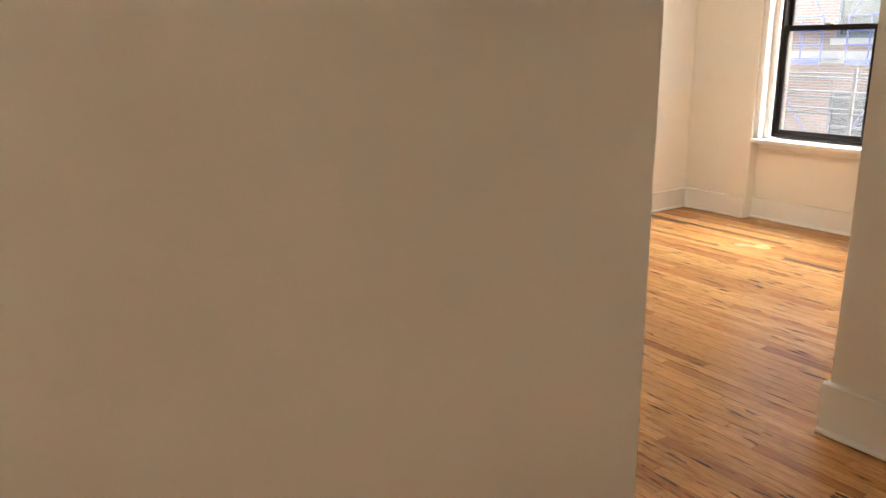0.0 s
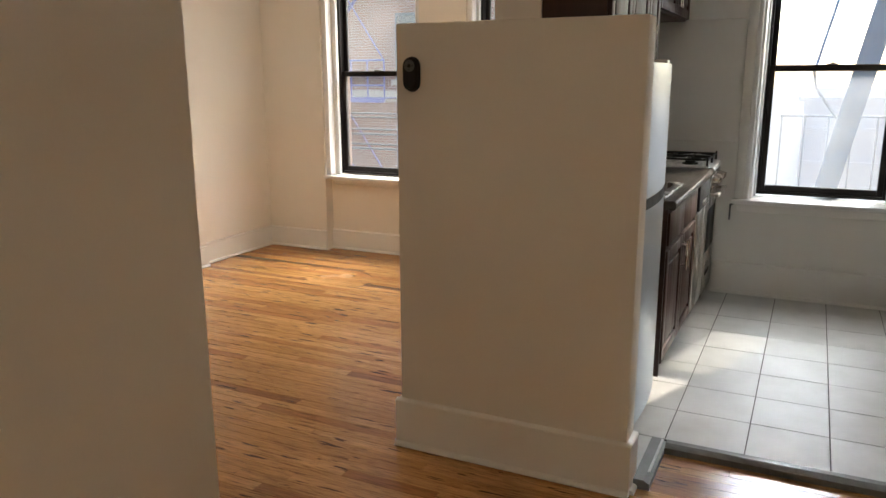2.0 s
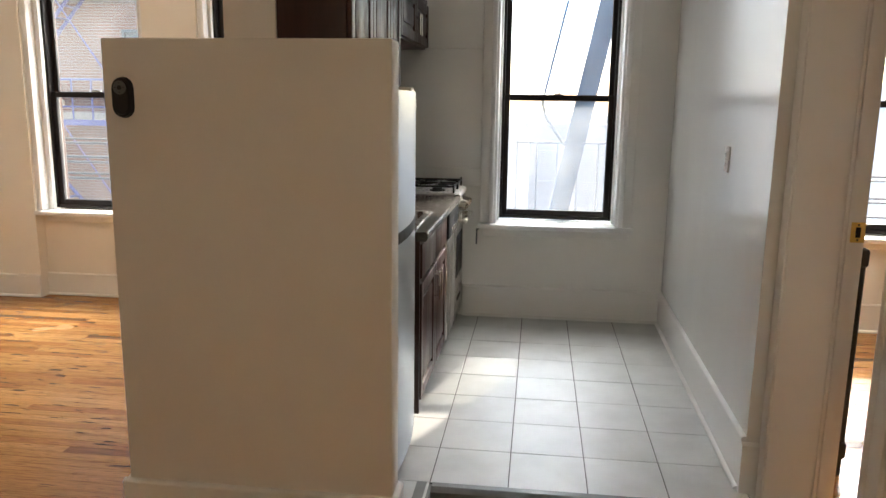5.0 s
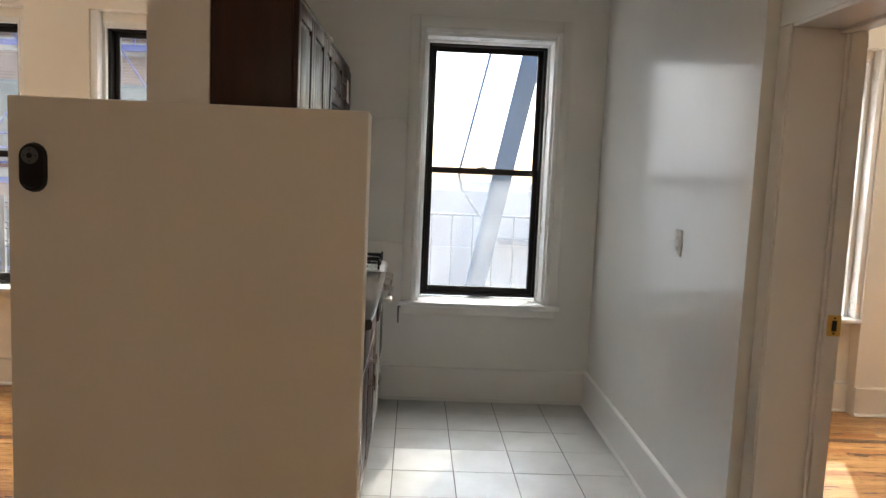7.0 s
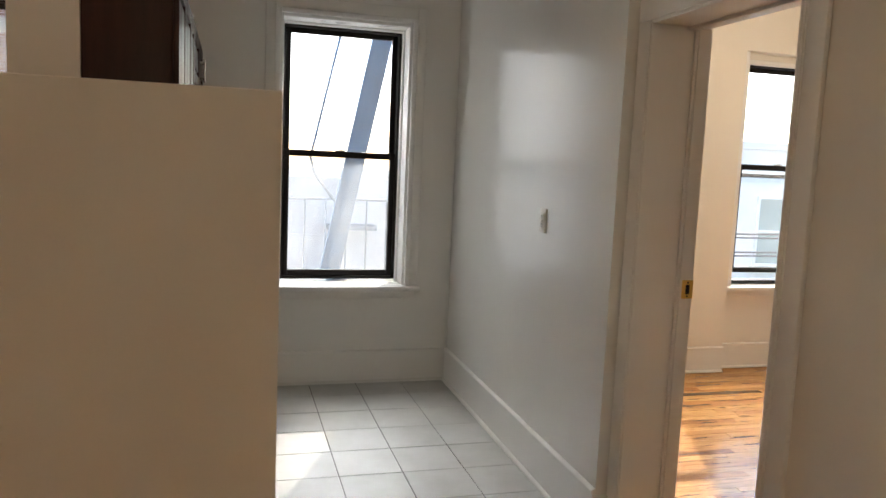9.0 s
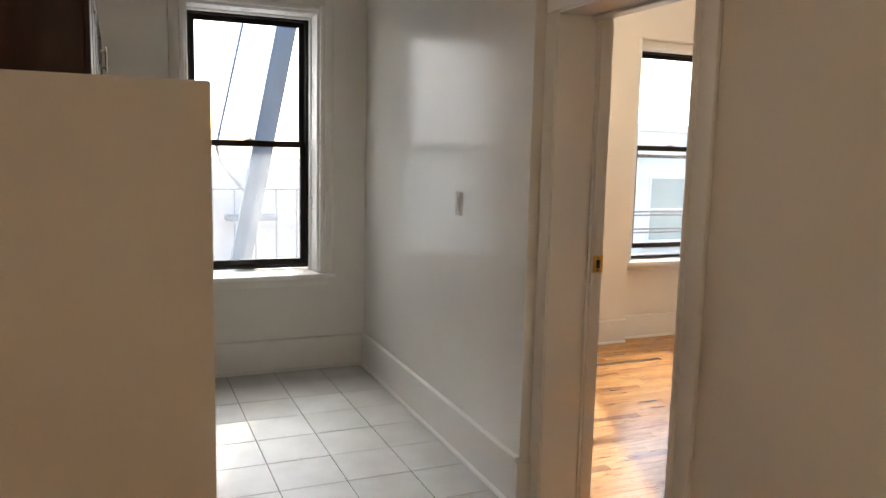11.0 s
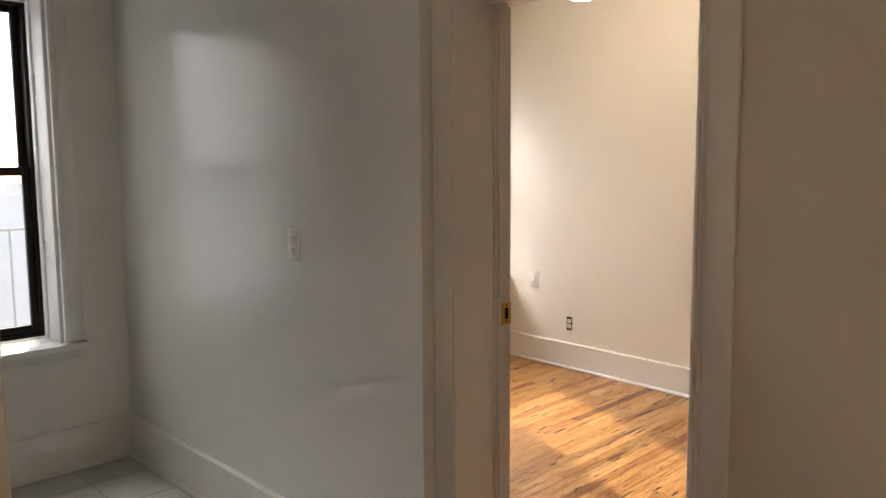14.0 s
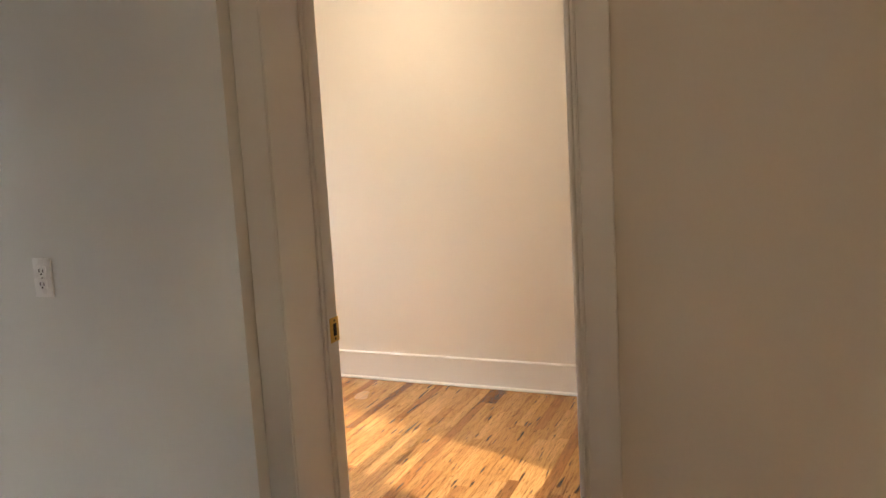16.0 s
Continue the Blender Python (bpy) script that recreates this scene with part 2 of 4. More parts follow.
DARKGLASS = surface("dark_far_pane", (0.06, 0.075, 0.08), 0.12, vary=0.2, scale=2)


# ---- building blocks ----
def box(bm, x0, x1, y0, y1, z0, z1, bevel=0.0):
    vs = [bm.verts.new(p) for p in ((x0, y0, z0), (x1, y0, z0), (x1, y1, z0), (x0, y1, z0), (x0, y0, z1), (x1, y0, z1), (x1, y1, z1), (x0, y1, z1))]
    fs = [bm.faces.new([vs[i] for i in f]) for f in ((0, 3, 2, 1), (4, 5, 6, 7), (0, 1, 5, 4), (1, 2, 6, 5), (2, 3, 7, 6), (3, 0, 4, 7))]
    if bevel:
        es = list({e for f in fs for e in f.edges})
        bmesh.ops.bevel(bm, geom=es, offset=bevel, segments=2, profile=0.5, affect="EDGES")
    return vs


def prism(bm, profile, a, b, axis="x"):
    """A profile of (u, v) points swept from a to b: along x it lies in y, z; along y in x, z; along z in x, y."""
    def place(u, v, s):
        return {"x": (s, u, v), "y": (u, s, v), "z": (u, v, s)}[axis]
    r0 = [bm.verts.new(place(u, v, a)) for u, v in profile]
    r1 = [bm.verts.new(place(u, v, b)) for u, v in profile]
    n = len(profile)
    for i in range(n):
        bm.faces.new((r0[i], r0[(i + 1) % n], r1[(i + 1) % n], r1[i]))
    bm.faces.new(r0[::-1])
    bm.faces.new(r1)
    bmesh.ops.recalc_face_normals(bm, faces=bm.faces[:])


def rod(bm, p, q, r, sides=10):
    """A round bar from p to q."""
    p, q = Vector(p), Vector(q)
    d = q - p
    m = Matrix.Translation((p + q) / 2) @ d.to_track_quat("Z", "Y").to_matrix().to_4x4()
    bmesh.ops.create_cone(bm, cap_ends=True, segments=sides, radius1=r, radius2=r, depth=d.length, matrix=m)


def disc(bm, centre, axis, r, depth, sides=24):
    a = Vector(axis).normalized() * depth / 2
    rod(bm, Vector(centre) - a, Vector(centre) + a, r, sides)


def mesh_of(name, bm, material, smooth=False):
    bmesh.ops.recalc_face_normals(bm, faces=bm.faces[:])
    me = bpy.data.meshes.new(name)
    bm.to_mesh(me)
    bm.free()
    me.materials.append(material)
    if smooth:
        me.shade_smooth()
        me.set_sharp_from_angle(angle=radians(35))
    return me


def part(name, bm, material, parent=None, label="", smooth=False):
    ob = new(name, mesh_of(name, bm, material, smooth))
    if parent is not None:
        ob.parent = parent
    return tagged(ob, label) if label else ob


def boxes(name, material, parent, *specs, bevel=0.0, label=""):
    bm = bmesh.new()
    for s in specs:
        box(bm, *s, bevel=bevel)
    return part(name, bm, material, parent, label, smooth=bevel > 0)


def empty(name, x, y, z, label, category, group="", kind=""):
    ob = new(name)
    ob.location = (x, y, z)
    ob.empty_display_size = 0.1
    return tagged(ob, label, category, group, kind)


def under(parent, *obs):
    """Keep world places of parts built in world coordinates under a thing with a base point."""
    for o in obs:
        o.parent = parent
        o.matrix_parent_inverse = Matrix.Translation(parent.location).inverted()


def structure(ob, label, category):
    return tagged(ob, label, category, kind="structure")


FLOOR = -0.037      # strip floor; the kitchen tile lies at 0
CEILING = 2.78

# ---- large structure ----
def wall(name, material, label, *specs):
    return structure(boxes(name, material, None, *specs), label, "wall")


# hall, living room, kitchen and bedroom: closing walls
wall("wall_hall_left", WALL_DIM, "cream painted plaster wall ending at the living room opening", (-1.65, -1.528, -6.6, -1.568, -0.08, CEILING))
wall("wall_hall_back", WALL, "cream painted plaster wall closing the hall", (-1.65, 0.876, -6.75, -6.6, -0.08, CEILING))
wall("wall_rooms_back", WALL, "cream painted plaster back walls of the two rooms", (-4.75, -1.65, -4.35, -4.2, -0.08, CEILING), (0.876, 4.1, -4.35, -4.2, -0.08, CEILING))
wall("wall_living_left", WALL, "cream plaster wall of the living room with a shallow step", (-4.75, -4.565, -4.2, 2.47, -0.08, CEILING), (-4.565, -4.5, -4.2, 1.56, -0.08, CEILING))
wall("wall_kitchen_left", WALL, "cream painted partition wall between living room and kitchen", (-1.5, -1.285, 0.29, 2.4, -0.08, CEILING))
wall("wall_hall_right", WALL_DIM, "cream plaster wall holding the bedroom doorway",
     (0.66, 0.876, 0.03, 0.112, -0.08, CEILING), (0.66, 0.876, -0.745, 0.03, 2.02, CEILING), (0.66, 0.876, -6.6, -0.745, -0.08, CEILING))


def slanted_wall(name, x_at, y0, y1, z0, z1, thick, material, label):
    """A wall that leaves the square by the slope of x_at(y)."""
    bm = bmesh.new()
    prism(bm, [(x_at(y0), y0), (x_at(y0) + thick, y0), (x_at(y1) + thick, y1), (x_at(y1), y1)], z0, z1, "z")
    return structure(part(name, bm, material), label, "wall")


def bed_x(y):
    return 3.655 + 0.058 * y


def kit_x(y):
    return 0.592 + 0.0135 * (y - 0.112)


bm = bmesh.new()
prism(bm, [(kit_x(0.112), 0.112), (0.876, 0.112), (0.876, 2.45), (kit_x(2.4), 2.45)], -0.08, CEILING, "z")
structure(part("wall_kitchen_right", bm, KWALL), "glossy off-white kitchen wall with soft window reflections", "wall")
slanted_wall("wall_bedroom_right", bed_x, -4.2, 2.62, -0.08, CEILING, 0.2, WALL, "warm cream plaster wall of the sunlit bedroom")

# outer wall: one opening a window, niches down to the floor in the two wooden-floored rooms
OUT = 2.80


def outer_wall(name, material, label, x0, x1, face, holes, niche):
    """holes: (x0, x1, z0, z1); niche: depth of the recess round each hole that reaches the floor."""
    bm = bmesh.new()
    at = x0
    for hx0, hx1, hz0, hz1, nx0, nx1, nz in holes:
        box(bm, at, nx0, face, OUT, -0.08, CEILING)
        back = face + niche
        if niche:
            box(bm, nx0, nx1, face, OUT, nz, CEILING)
            box(bm, nx0, hx0, back, OUT, -0.08, nz)
            box(bm, hx1, nx1, back, OUT, -0.08, nz)
            box(bm, hx0, hx1, back, OUT, hz1, nz)
        else:
            box(bm, hx0, hx1, back, OUT, hz1, CEILING)
        box(bm, hx0, hx1, back, OUT, -0.08, hz0)
        at = nx1
    box(bm, at, x1, face, OUT, -0.08, CEILING)
    return structure(part(name, bm, material), label, "wall")


KW = (-0.53, 0.312, 0.655, 2.355)
L1 = (-3.90, -3.07, 0.625, 2.345)
L2 = (-2.59, -1.76, 0.625, 2.345)
BW = (2.925, 3.752, 0.625, 2.355)
B2 = (1.603, 2.43, 0.625, 2.355)
outer_wall("wall_living_window", WALL, "cream plaster window wall of the living room", -4.75, -1.4, 2.47, [(*L1, -3.95, -3.02, 2.40), (*L2, -2.62, -1.70, 2.40)], 0.10)
outer_wall("wall_kitchen_window", KWALL, "off-white kitchen window wall", -1.4, 0.75, 2.40, [(*KW, KW[0], KW[1], 0)], 0.0)
outer_wall("wall_bedroom_window", WALL, "warm cream plaster window wall of the bedroom", 0.75, 4.1, 2.46, [(*B2, 1.538, 2.468, 2.40), (*BW, 2.86, 3.79, 2.40)], 0.10)
structure(boxes("ceiling", CEIL, None, (-4.8, 4.2, -6.75, 2.9, CEILING, CEILING + 0.15)), "plain white painted plaster ceiling", "ceiling")

# half-height partition in front of the refrigerator
PX0, PX1, PY0, PY1, PZ = -1.60, -0.677, -0.43, -0.318, 1.643
bm = bmesh.new()
box(bm, PX0, PX1, PY0, PY1, -0.06, PZ, bevel=0.006)
structure(part("wall_partition", bm, WALL, smooth=True), "cream painted half-height partition wall beside the kitchen", "partition wall")


# ---- baseboards ----
def baseboard_profile(h, t):
    """Flat board with a moulded cap and a quarter-round shoe, as (out from wall, height)."""
    return [(0, 0), (t, 0), (t, 0.003), (t + 0.016, 0.003), (t + 0.0165, 0.008), (t + 0.013, 0.014), (t + 0.007, 0.018), (t, 0.02), (t, h - 0.016), (t + 0.002, h - 0.014), (t + 0.002, h - 0.008), (t - 0.002, h - 0.004), (t * 0.5, h - 0.001), (0, h)]


def skirting(name, runs, h, base, material, label, t=0.018):
    """runs: (x0, y0, x1, y1), the room lies to the left of the way walked. Mitred at shared corners by short overlaps."""
    bm = bmesh.new()
    prof = baseboard_profile(h, t)
    for x0, y0, x1, y1 in runs:
        d = Vector((x1 - x0, y1 - y0, 0)).normalized()
        out = Vector((-d.y, d.x, 0))
        rings = []
        for px, py in ((x0, y0), (x1, y1)):
            rings.append([bm.verts.new(Vector((px, py, base + v)) + out * u) for u, v in prof])
        n = len(prof)
        for i in range(n):
            bm.faces.new((rings[0][i], rings[0][(i + 1) % n], rings[1][(i + 1) % n], rings[1][i]))
        bm.faces.new(rings[0][::-1])
        bm.faces.new(rings[1])
    return structure(part(name, bm, material), label, "baseboard")


skirting("baseboard_partition", [(PX1 + 0.018, PY0, PX0 - 0.018, PY0)], 0.205, FLOOR, TRIM, "cream baseboard round the partition foot")
skirting("baseboard_partition_side", [(PX0, PY0 + 0.0005, PX0, PY1)], 0.2035, FLOOR, TRIM, "cream baseboard on the partition side")
skirting("baseboard_partition_end", [(PX1, PY1, PX1, PY0 + 0.0005)], 0.2035, FLOOR, TRIM, "cream baseboard on the partition end")
skirting("baseboard_living_side", [(-4.5, 1.56, -4.5, -4.2), (-4.565, 2.47, -4.565, 1.56)], 0.175, FLOOR, TRIM, "tall cream baseboard with shoe moulding")
skirting("baseboard_living_window", [(-3.95, 2.469, -4.565, 2.469), (-3.02, 2.569, -3.95, 2.569), (-2.62, 2.469, -3.02, 2.469), (-1.70, 2.569, -2.62, 2.569)], 0.175, FLOOR, TRIM, "tall cream baseboard below the windows")
skirting("baseboard_kitchen_right", [(kit_x(0.112), 0.112, kit_x(2.4), 2.40)], 0.225, 0.0, TRIM, "white kitchen baseboard with shoe moulding")
skirting("baseboard_kitchen_back", [(0.62, 2.40, -0.72, 2.40)], 0.22, 0.0, TRIM, "white baseboard under the kitchen window")
skirting("baseboard_kitchen_end", [(0.637, 0.112, kit_x(0.112) - 0.018, 0.112)], 0.24, FLOOR, TRIM, "short baseboard return at the doorway")
skirting("baseboard_bedroom_right", [(bed_x(-4.2), -4.2, bed_x(2.46), 2.46)], 0.20, FLOOR, TRIM, "tall cream baseboard of the bedroom")
skirting("baseboard_bedroom_window", [(3.79, 2.559, 2.86, 2.559), (2.86, 2.459, 2.468, 2.459), (2.468, 2.559, 1.538, 2.559), (1.538, 2.459, 0.9, 2.459)], 0.20, FLOOR, TRIM, "tall cream baseboard below the bedroom window")
skirting("baseboard_hall_left", [(-1.528, -1.568, -1.528, -6.6)], 0.175, FLOOR, TRIM, "cream hall baseboard")
skirting("baseboard_hall_right", [(0.66, -6.6, 0.66, -0.83)], 0.175, FLOOR, TRIM, "cream hall baseboard")


# ---- windows ----
def window(name, hole, face, stool, label, deep, raised=0.0, glass=GLASS, screen=None):
    """A black aluminium double-hung window in a white wooden frame. stool: (x0, x1, y0) of the inner sill board."""
    x0, x1, z0, z1 = hole
    base = empty(name, (x0 + x1) / 2, deep, z0, label, "window", kind="structure")
    obs = []

    def add(nm, mat, *specs, bevel=0.0, lab=""):
        o = boxes(nm, mat, None, *specs, bevel=bevel, label=lab)
        obs.append(o)
        return o
    t = 0.034
    # white frame: stepped lining on three sides
    for nm, s in (("frame_side", (x0, x0 + 0.022, face + 0.004, deep - 0.012, z0, z1)), ("frame_side", (x1 - 0.022, x1, face + 0.004, deep - 0.012, z0, z1)),
                  ("frame_head", (x0 + 0.022, x1 - 0.022, face + 0.004, deep - 0.012, z1 - 0.024, z1))):
        add(nm, WHITE, s, bevel=0.003)
    for nm, s in (("stop_bead", (x0 + 0.022, x0 + 0.036, deep - 0.05, deep - 0.013, z0, z1 - 0.024)), ("stop_bead", (x1 - 0.036, x1 - 0.022, deep - 0.05, deep - 0.013, z0, z1 - 0.024)),
                  ("stop_bead", (x0 + 0.036, x1 - 0.036, deep - 0.05, deep - 0.013, z1 - 0.038, z1 - 0.024))):
        add(nm, WHITE, s, bevel=0.003)
    # black outer frame
    a, b, c, d = x0 + 0.03, x1 - 0.03, z0 + 0.012, z1 - 0.026
    for s in ((a, a + 0.022, deep - 0.012, deep + 0.1, c, d), (b - 0.022, b, deep - 0.012, deep + 0.1, c, d), (a + 0.022, b - 0.022, deep - 0.012, deep + 0.1, d - 0.022, d), (a + 0.022, b - 0.022, deep - 0.012, deep + 0.1, c, c + 0.02)):
        add("black_frame", BLACK, s, bevel=0.002)
    a, b, c, d = a + 0.0225, b - 0.0225, c + 0.021, d - 0.0225
    mid = (c + d) / 2 + 0.005

    def sash(nm, y, s0, s1, top, bottom, pane):
        o = add(nm, BLACK, (a, a + t, y, y + 0.03, s0, s1), (b - t, b, y, y + 0.03, s0, s1), (a + t, b - t, y, y + 0.03, s1 - top, s1), (a + t, b - t, y, y + 0.03, s0, s0 + bottom), bevel=0.003)
        g = boxes("pane", pane, None, (a + t - 0.004, b - t + 0.004, y + 0.012, y + 0.017, s0 + bottom - 0.004, s1 - top + 0.004))
        g.visible_shadow = pane == screen
        obs.append(g)
        return o
    sash("upper_sash", deep + 0.045, mid - 0.02, d, 0.032, 0.03, glass)
    sash("lower_sash", deep + 0.004, c + raised, mid + 0.02 + raised, 0.042, 0.04, screen or glass)
    add("sash_latch", CHROME, ((a + b) / 2 - 0.035, (a + b) / 2 + 0.03, deep - 0.008, deep + 0.02, mid + 0.02 + raised, mid + 0.031 + raised), ((a + b) / 2 - 0.008, (a + b) / 2 + 0.008, deep - 0.014, deep + 0.01, mid + 0.031 + raised, mid + 0.038 + raised), bevel=0.002, lab="small metal sash latch")
    # sill board with a rounded nose, and the outer sill
    sx0, sx1, sy = stool
    add("sill", WHITE, (sx0, sx1, sy, face + 0.003, z0 - 0.03, z0), (x0 - 0.002, x1 + 0.002, face, deep - 0.013, z0 - 0.03, z0 + 0.001), bevel=0.006)
    add("apron", TRIM, (sx0 + 0.03, sx1 - 0.03, face - 0.014, face - 0.002, z0 - 0.085, z0 - 0.031), bevel=0.004)
    add("outer_sill", LIMESTONE, (x0 - 0.05, x1 + 0.05, OUT - 0.08, OUT + 0.1, z0 - 0.1, z0 - 0.005))
    under(base, *obs)
    return base


win_k = window("window_1", KW, 2.40, (-0.625, 0.405, 2.335), "black double-hung window in white frame above the kitchen floor", 2.60, glass=CLEAN_GLASS, screen=SCREENED)
win_l1 = window("window_2", L1, 2.57, (-3.949, -3.021, 2.45), "black double-hung window in a white living room niche", 2.62)
win_l2 = window("window_3", L2, 2.57, (-2.619, -1.701, 2.45), "black double-hung window in a white living room niche", 2.62)
win_b = window("window_4", BW, 2.56, (2.861, 3.789, 2.44), "black double-hung bedroom window, lower sash slightly raised", 2.60, raised=0.06)
win_b2 = window("window_5", B2, 2.56, (1.539, 2.467, 2.44), "black double-hung bedroom window in a white niche", 2.60)

# flat casing boards round the kitchen window
for nm, s in (("trim_casing_left", (-0.615, KW[0] - 0.026, 2.384, 2.402, 0.656, 2.45)), ("trim_casing_right", (KW[1] + 0.026, 0.395, 2.384, 2.402, 0.656, 2.45)), ("trim_casing_head", (KW[0] - 0.026, KW[1] + 0.026, 2.386, 2.402, KW[3] + 0.026, 2.45))):
    structure(boxes(nm, KWALL, None, s, bevel=0.003), "flat painted casing board round the kitchen window", "window casing")
for nm, s in (("trim_bead_left", (KW[0] - 0.026, KW[0] + 0.006, 2.376, 2.4025, 0.656, KW[3] + 0.026)), ("trim_bead_right", (KW[1] - 0.006, KW[1] + 0.026, 2.376, 2.4025, 0.656, KW[3] + 0.026)), ("trim_bead_head", (KW[0] + 0.006, KW[1] - 0.006, 2.376, 2.4025, KW[3] - 0.006, KW[3] + 0.026))):
    structure(boxes(nm, WHITE, None, s, bevel=0.006), "raised white bead round the kitchen window", "window trim")
# white linings that run down the left side of each niche
for nm, x, y in (("trim_niche_1", -3.95, 2.47), ("trim_niche_2", -2.62, 2.47), ("trim_niche_3", 2.86, 2.46), ("trim_niche_5", 1.538, 2.46)):
    structure(boxes(nm, WHITE, None, (x + 0.001, x + 0.045, y + 0.02, y + 0.0985, 0.628, 2.399), bevel=0.004), "white moulded lining beside the window", "window trim")

for nm, x in (("trim_niche_4", 3.7545), ("trim_niche_6", 2.4325)):
    structure(boxes(nm, WHITE, None, (x, x + 0.0345, 2.478, 2.5585, 0.628, 2.399), bevel=0.004), "white moulded lining beside the window", "window trim")

# ---- bedroom doorway ----
DY0, DY1, DZ = -0.728, 0.022, 2.005
door = empty("door_1", 0.76, (DY0 + DY1) / 2, FLOOR, "cream painted doorway lining and casing without a door leaf", "doorway", kind="structure")
bits = []
for nm, y0, y1 in (("jamb", DY1, DY1 + 0.024), ("jamb", DY0 - 0.024, DY0)):
    bits.append(boxes(nm, TRIM, None, (0.642, 0.884, y0, y1, FLOOR, DZ + 0.02), bevel=0.002))
bits.append(boxes("head_jamb", TRIM, None, (0.642, 0.884, DY0, DY1, DZ, DZ + 0.02), bevel=0.002))
bits.append(boxes("rebate", TRIM, None, (0.829, 0.8835, DY1 - 0.013, DY1 + 0.001, FLOOR, DZ - 0.012), bevel=0.003))
bits.append(boxes("stop_bead", TRIM, None, (0.815, 0.8288, DY1 - 0.009, DY1 + 0.001, FLOOR, DZ - 0.012), bevel=0.004))
bits.append(boxes("door_stop", TRIM, None, (0.79, 0.828, DY0 - 0.001, DY0 + 0.012, FLOOR, DZ - 0.012), bevel=0.003))
bits.append(boxes("door_stop", TRIM, None, (0.79, 0.828, DY0, DY1, DZ - 0.012, DZ + 0.001), bevel=0.003))
bits.append(boxes("casing", TRIM, None, (0.638, 0.661, DY1 + 0.01, 0.111, FLOOR, DZ + 0.012), bevel=0.004))
bits.append(boxes("casing", TRIM, None, (0.645, 0.661, DY0 - 0.092, DY0 - 0.022, FLOOR, DZ + 0.012), bevel=0.003))
for y0, y1, x0 in ((DY0 - 0.021, DY0 - 0.013, 0.640), (DY0 - 0.0125, DY0 - 0.003, 0.636), (DY1 + 0.003, DY1 + 0.0095, 0.634)):
    bits.append(boxes("casing_bead", TRIM, None, (x0, 0.6415, y0, y1, FLOOR, DZ + 0.012), bevel=0.003))
bits.append(boxes("head_casing", TRIM, None, (0.637, 0.661, DY0 - 0.086, 0.111, DZ + 0.013, DZ + 0.11), bevel=0.004))
for y0, y1 in ((DY1 + 0.01, DY1 + 0.1), (DY0 - 0.1, DY0 - 0.01)):
    bits.append(boxes("bedroom_casing", TRIM, None, (0.8765, 0.895, y0, y1, FLOOR, DZ + 0.1), bevel=0.004))
bm = bmesh.new()
box(bm, 0.838, 0.884, DY1 - 0.0155, DY1 - 0.0132, 1.005, 1.075)
strike = part("strike_plate", bm, BRASS, None, "polished brass strike plate")
bits.append(strike)
hole = boxes("strike_hole", DARK, None, (0.853, 0.869, DY1 - 0.017, DY1 - 0.0156, 1.022, 1.058))
for z in (1.014, 1.066):
    bm = bmesh.new()
    disc(bm, (0.861, DY1 - 0.016, z), (0, 1, 0), 0.0035, 0.002, 10)
    bits.append(part("screw", bm, IRON))
bits.append(hole)
under(door, *bits)

# saddle: raised grey edge between strip floor and kitchen tile
bm = bmesh.new()
prism(bm, [(-0.055, FLOOR), (0.0, FLOOR), (0.0, 0.001), (-0.03, 0.001), (-0.055, -0.012)], -0.60, 0.60, "x")
prism(bm, [(-0.66, FLOOR), (-0.60, FLOOR), (-0.60, -0.012), (-0.622, 0.001), (-0.66, 0.001)], -0.37, 0.0, "y")
structure(part("trim_saddle", bm, SLATE), "worn grey stone saddle edging the tile floor", "threshold")

# ---- kitchen ----
def thing(name, x, y, z, label, category, parts, group=""):
    t = empty(name, x, y, z, label, category, group)
    under(t, *parts)
    return t


def panel_door(name, x, y0, y1, z0, z1, material, handle=None):
    """A framed door facing +x with a raised centre panel; handle: (y, z0, z1) of an upright bar pull, or None."""
    r = 0.055
    bm = bmesh.new()
    for s in ((x - 0.02, x, y0, y0 + r, z0, z1), (x - 0.02, x, y1 - r, y1, z0, z1), (x - 0.02, x, y0 + r, y1 - r, z1 - r, z1), (x - 0.02, x, y0 + r, y1 - r, z0, z0 + r)):
        box(bm, *s, bevel=0.003)
    d = part(name, bm, material, smooth=True)
    bm = bmesh.new()
    box(bm, x - 0.018, x - 0.011, y0 + r - 0.004, y1 - r + 0.004, z0 + r - 0.004, z1 - r + 0.004)
    if y1 - y0 > 0.2 and z1 - z0 > 0.2:
        box(bm, x - 0.012, x - 0.002, y0 + r + 0.022, y1 - r - 0.022, z0 + r + 0.022, z1 - r - 0.022, bevel=0.006)
    p = part("centre_panel", bm, material, d, smooth=True)
    if handle:
        hy, a, b = handle
        bm = bmesh.new()
        rod(bm, (x + 0.028, hy, a), (x + 0.028, hy, b), 0.0055, 12)
        for z in (a + 0.02, b - 0.02):
            rod(bm, (x - 0.001, hy, z), (x + 0.028, hy, z), 0.0045, 10)
        part("handle", bm, CHROME, d, "brushed nickel bar pull", smooth=True)
    return d


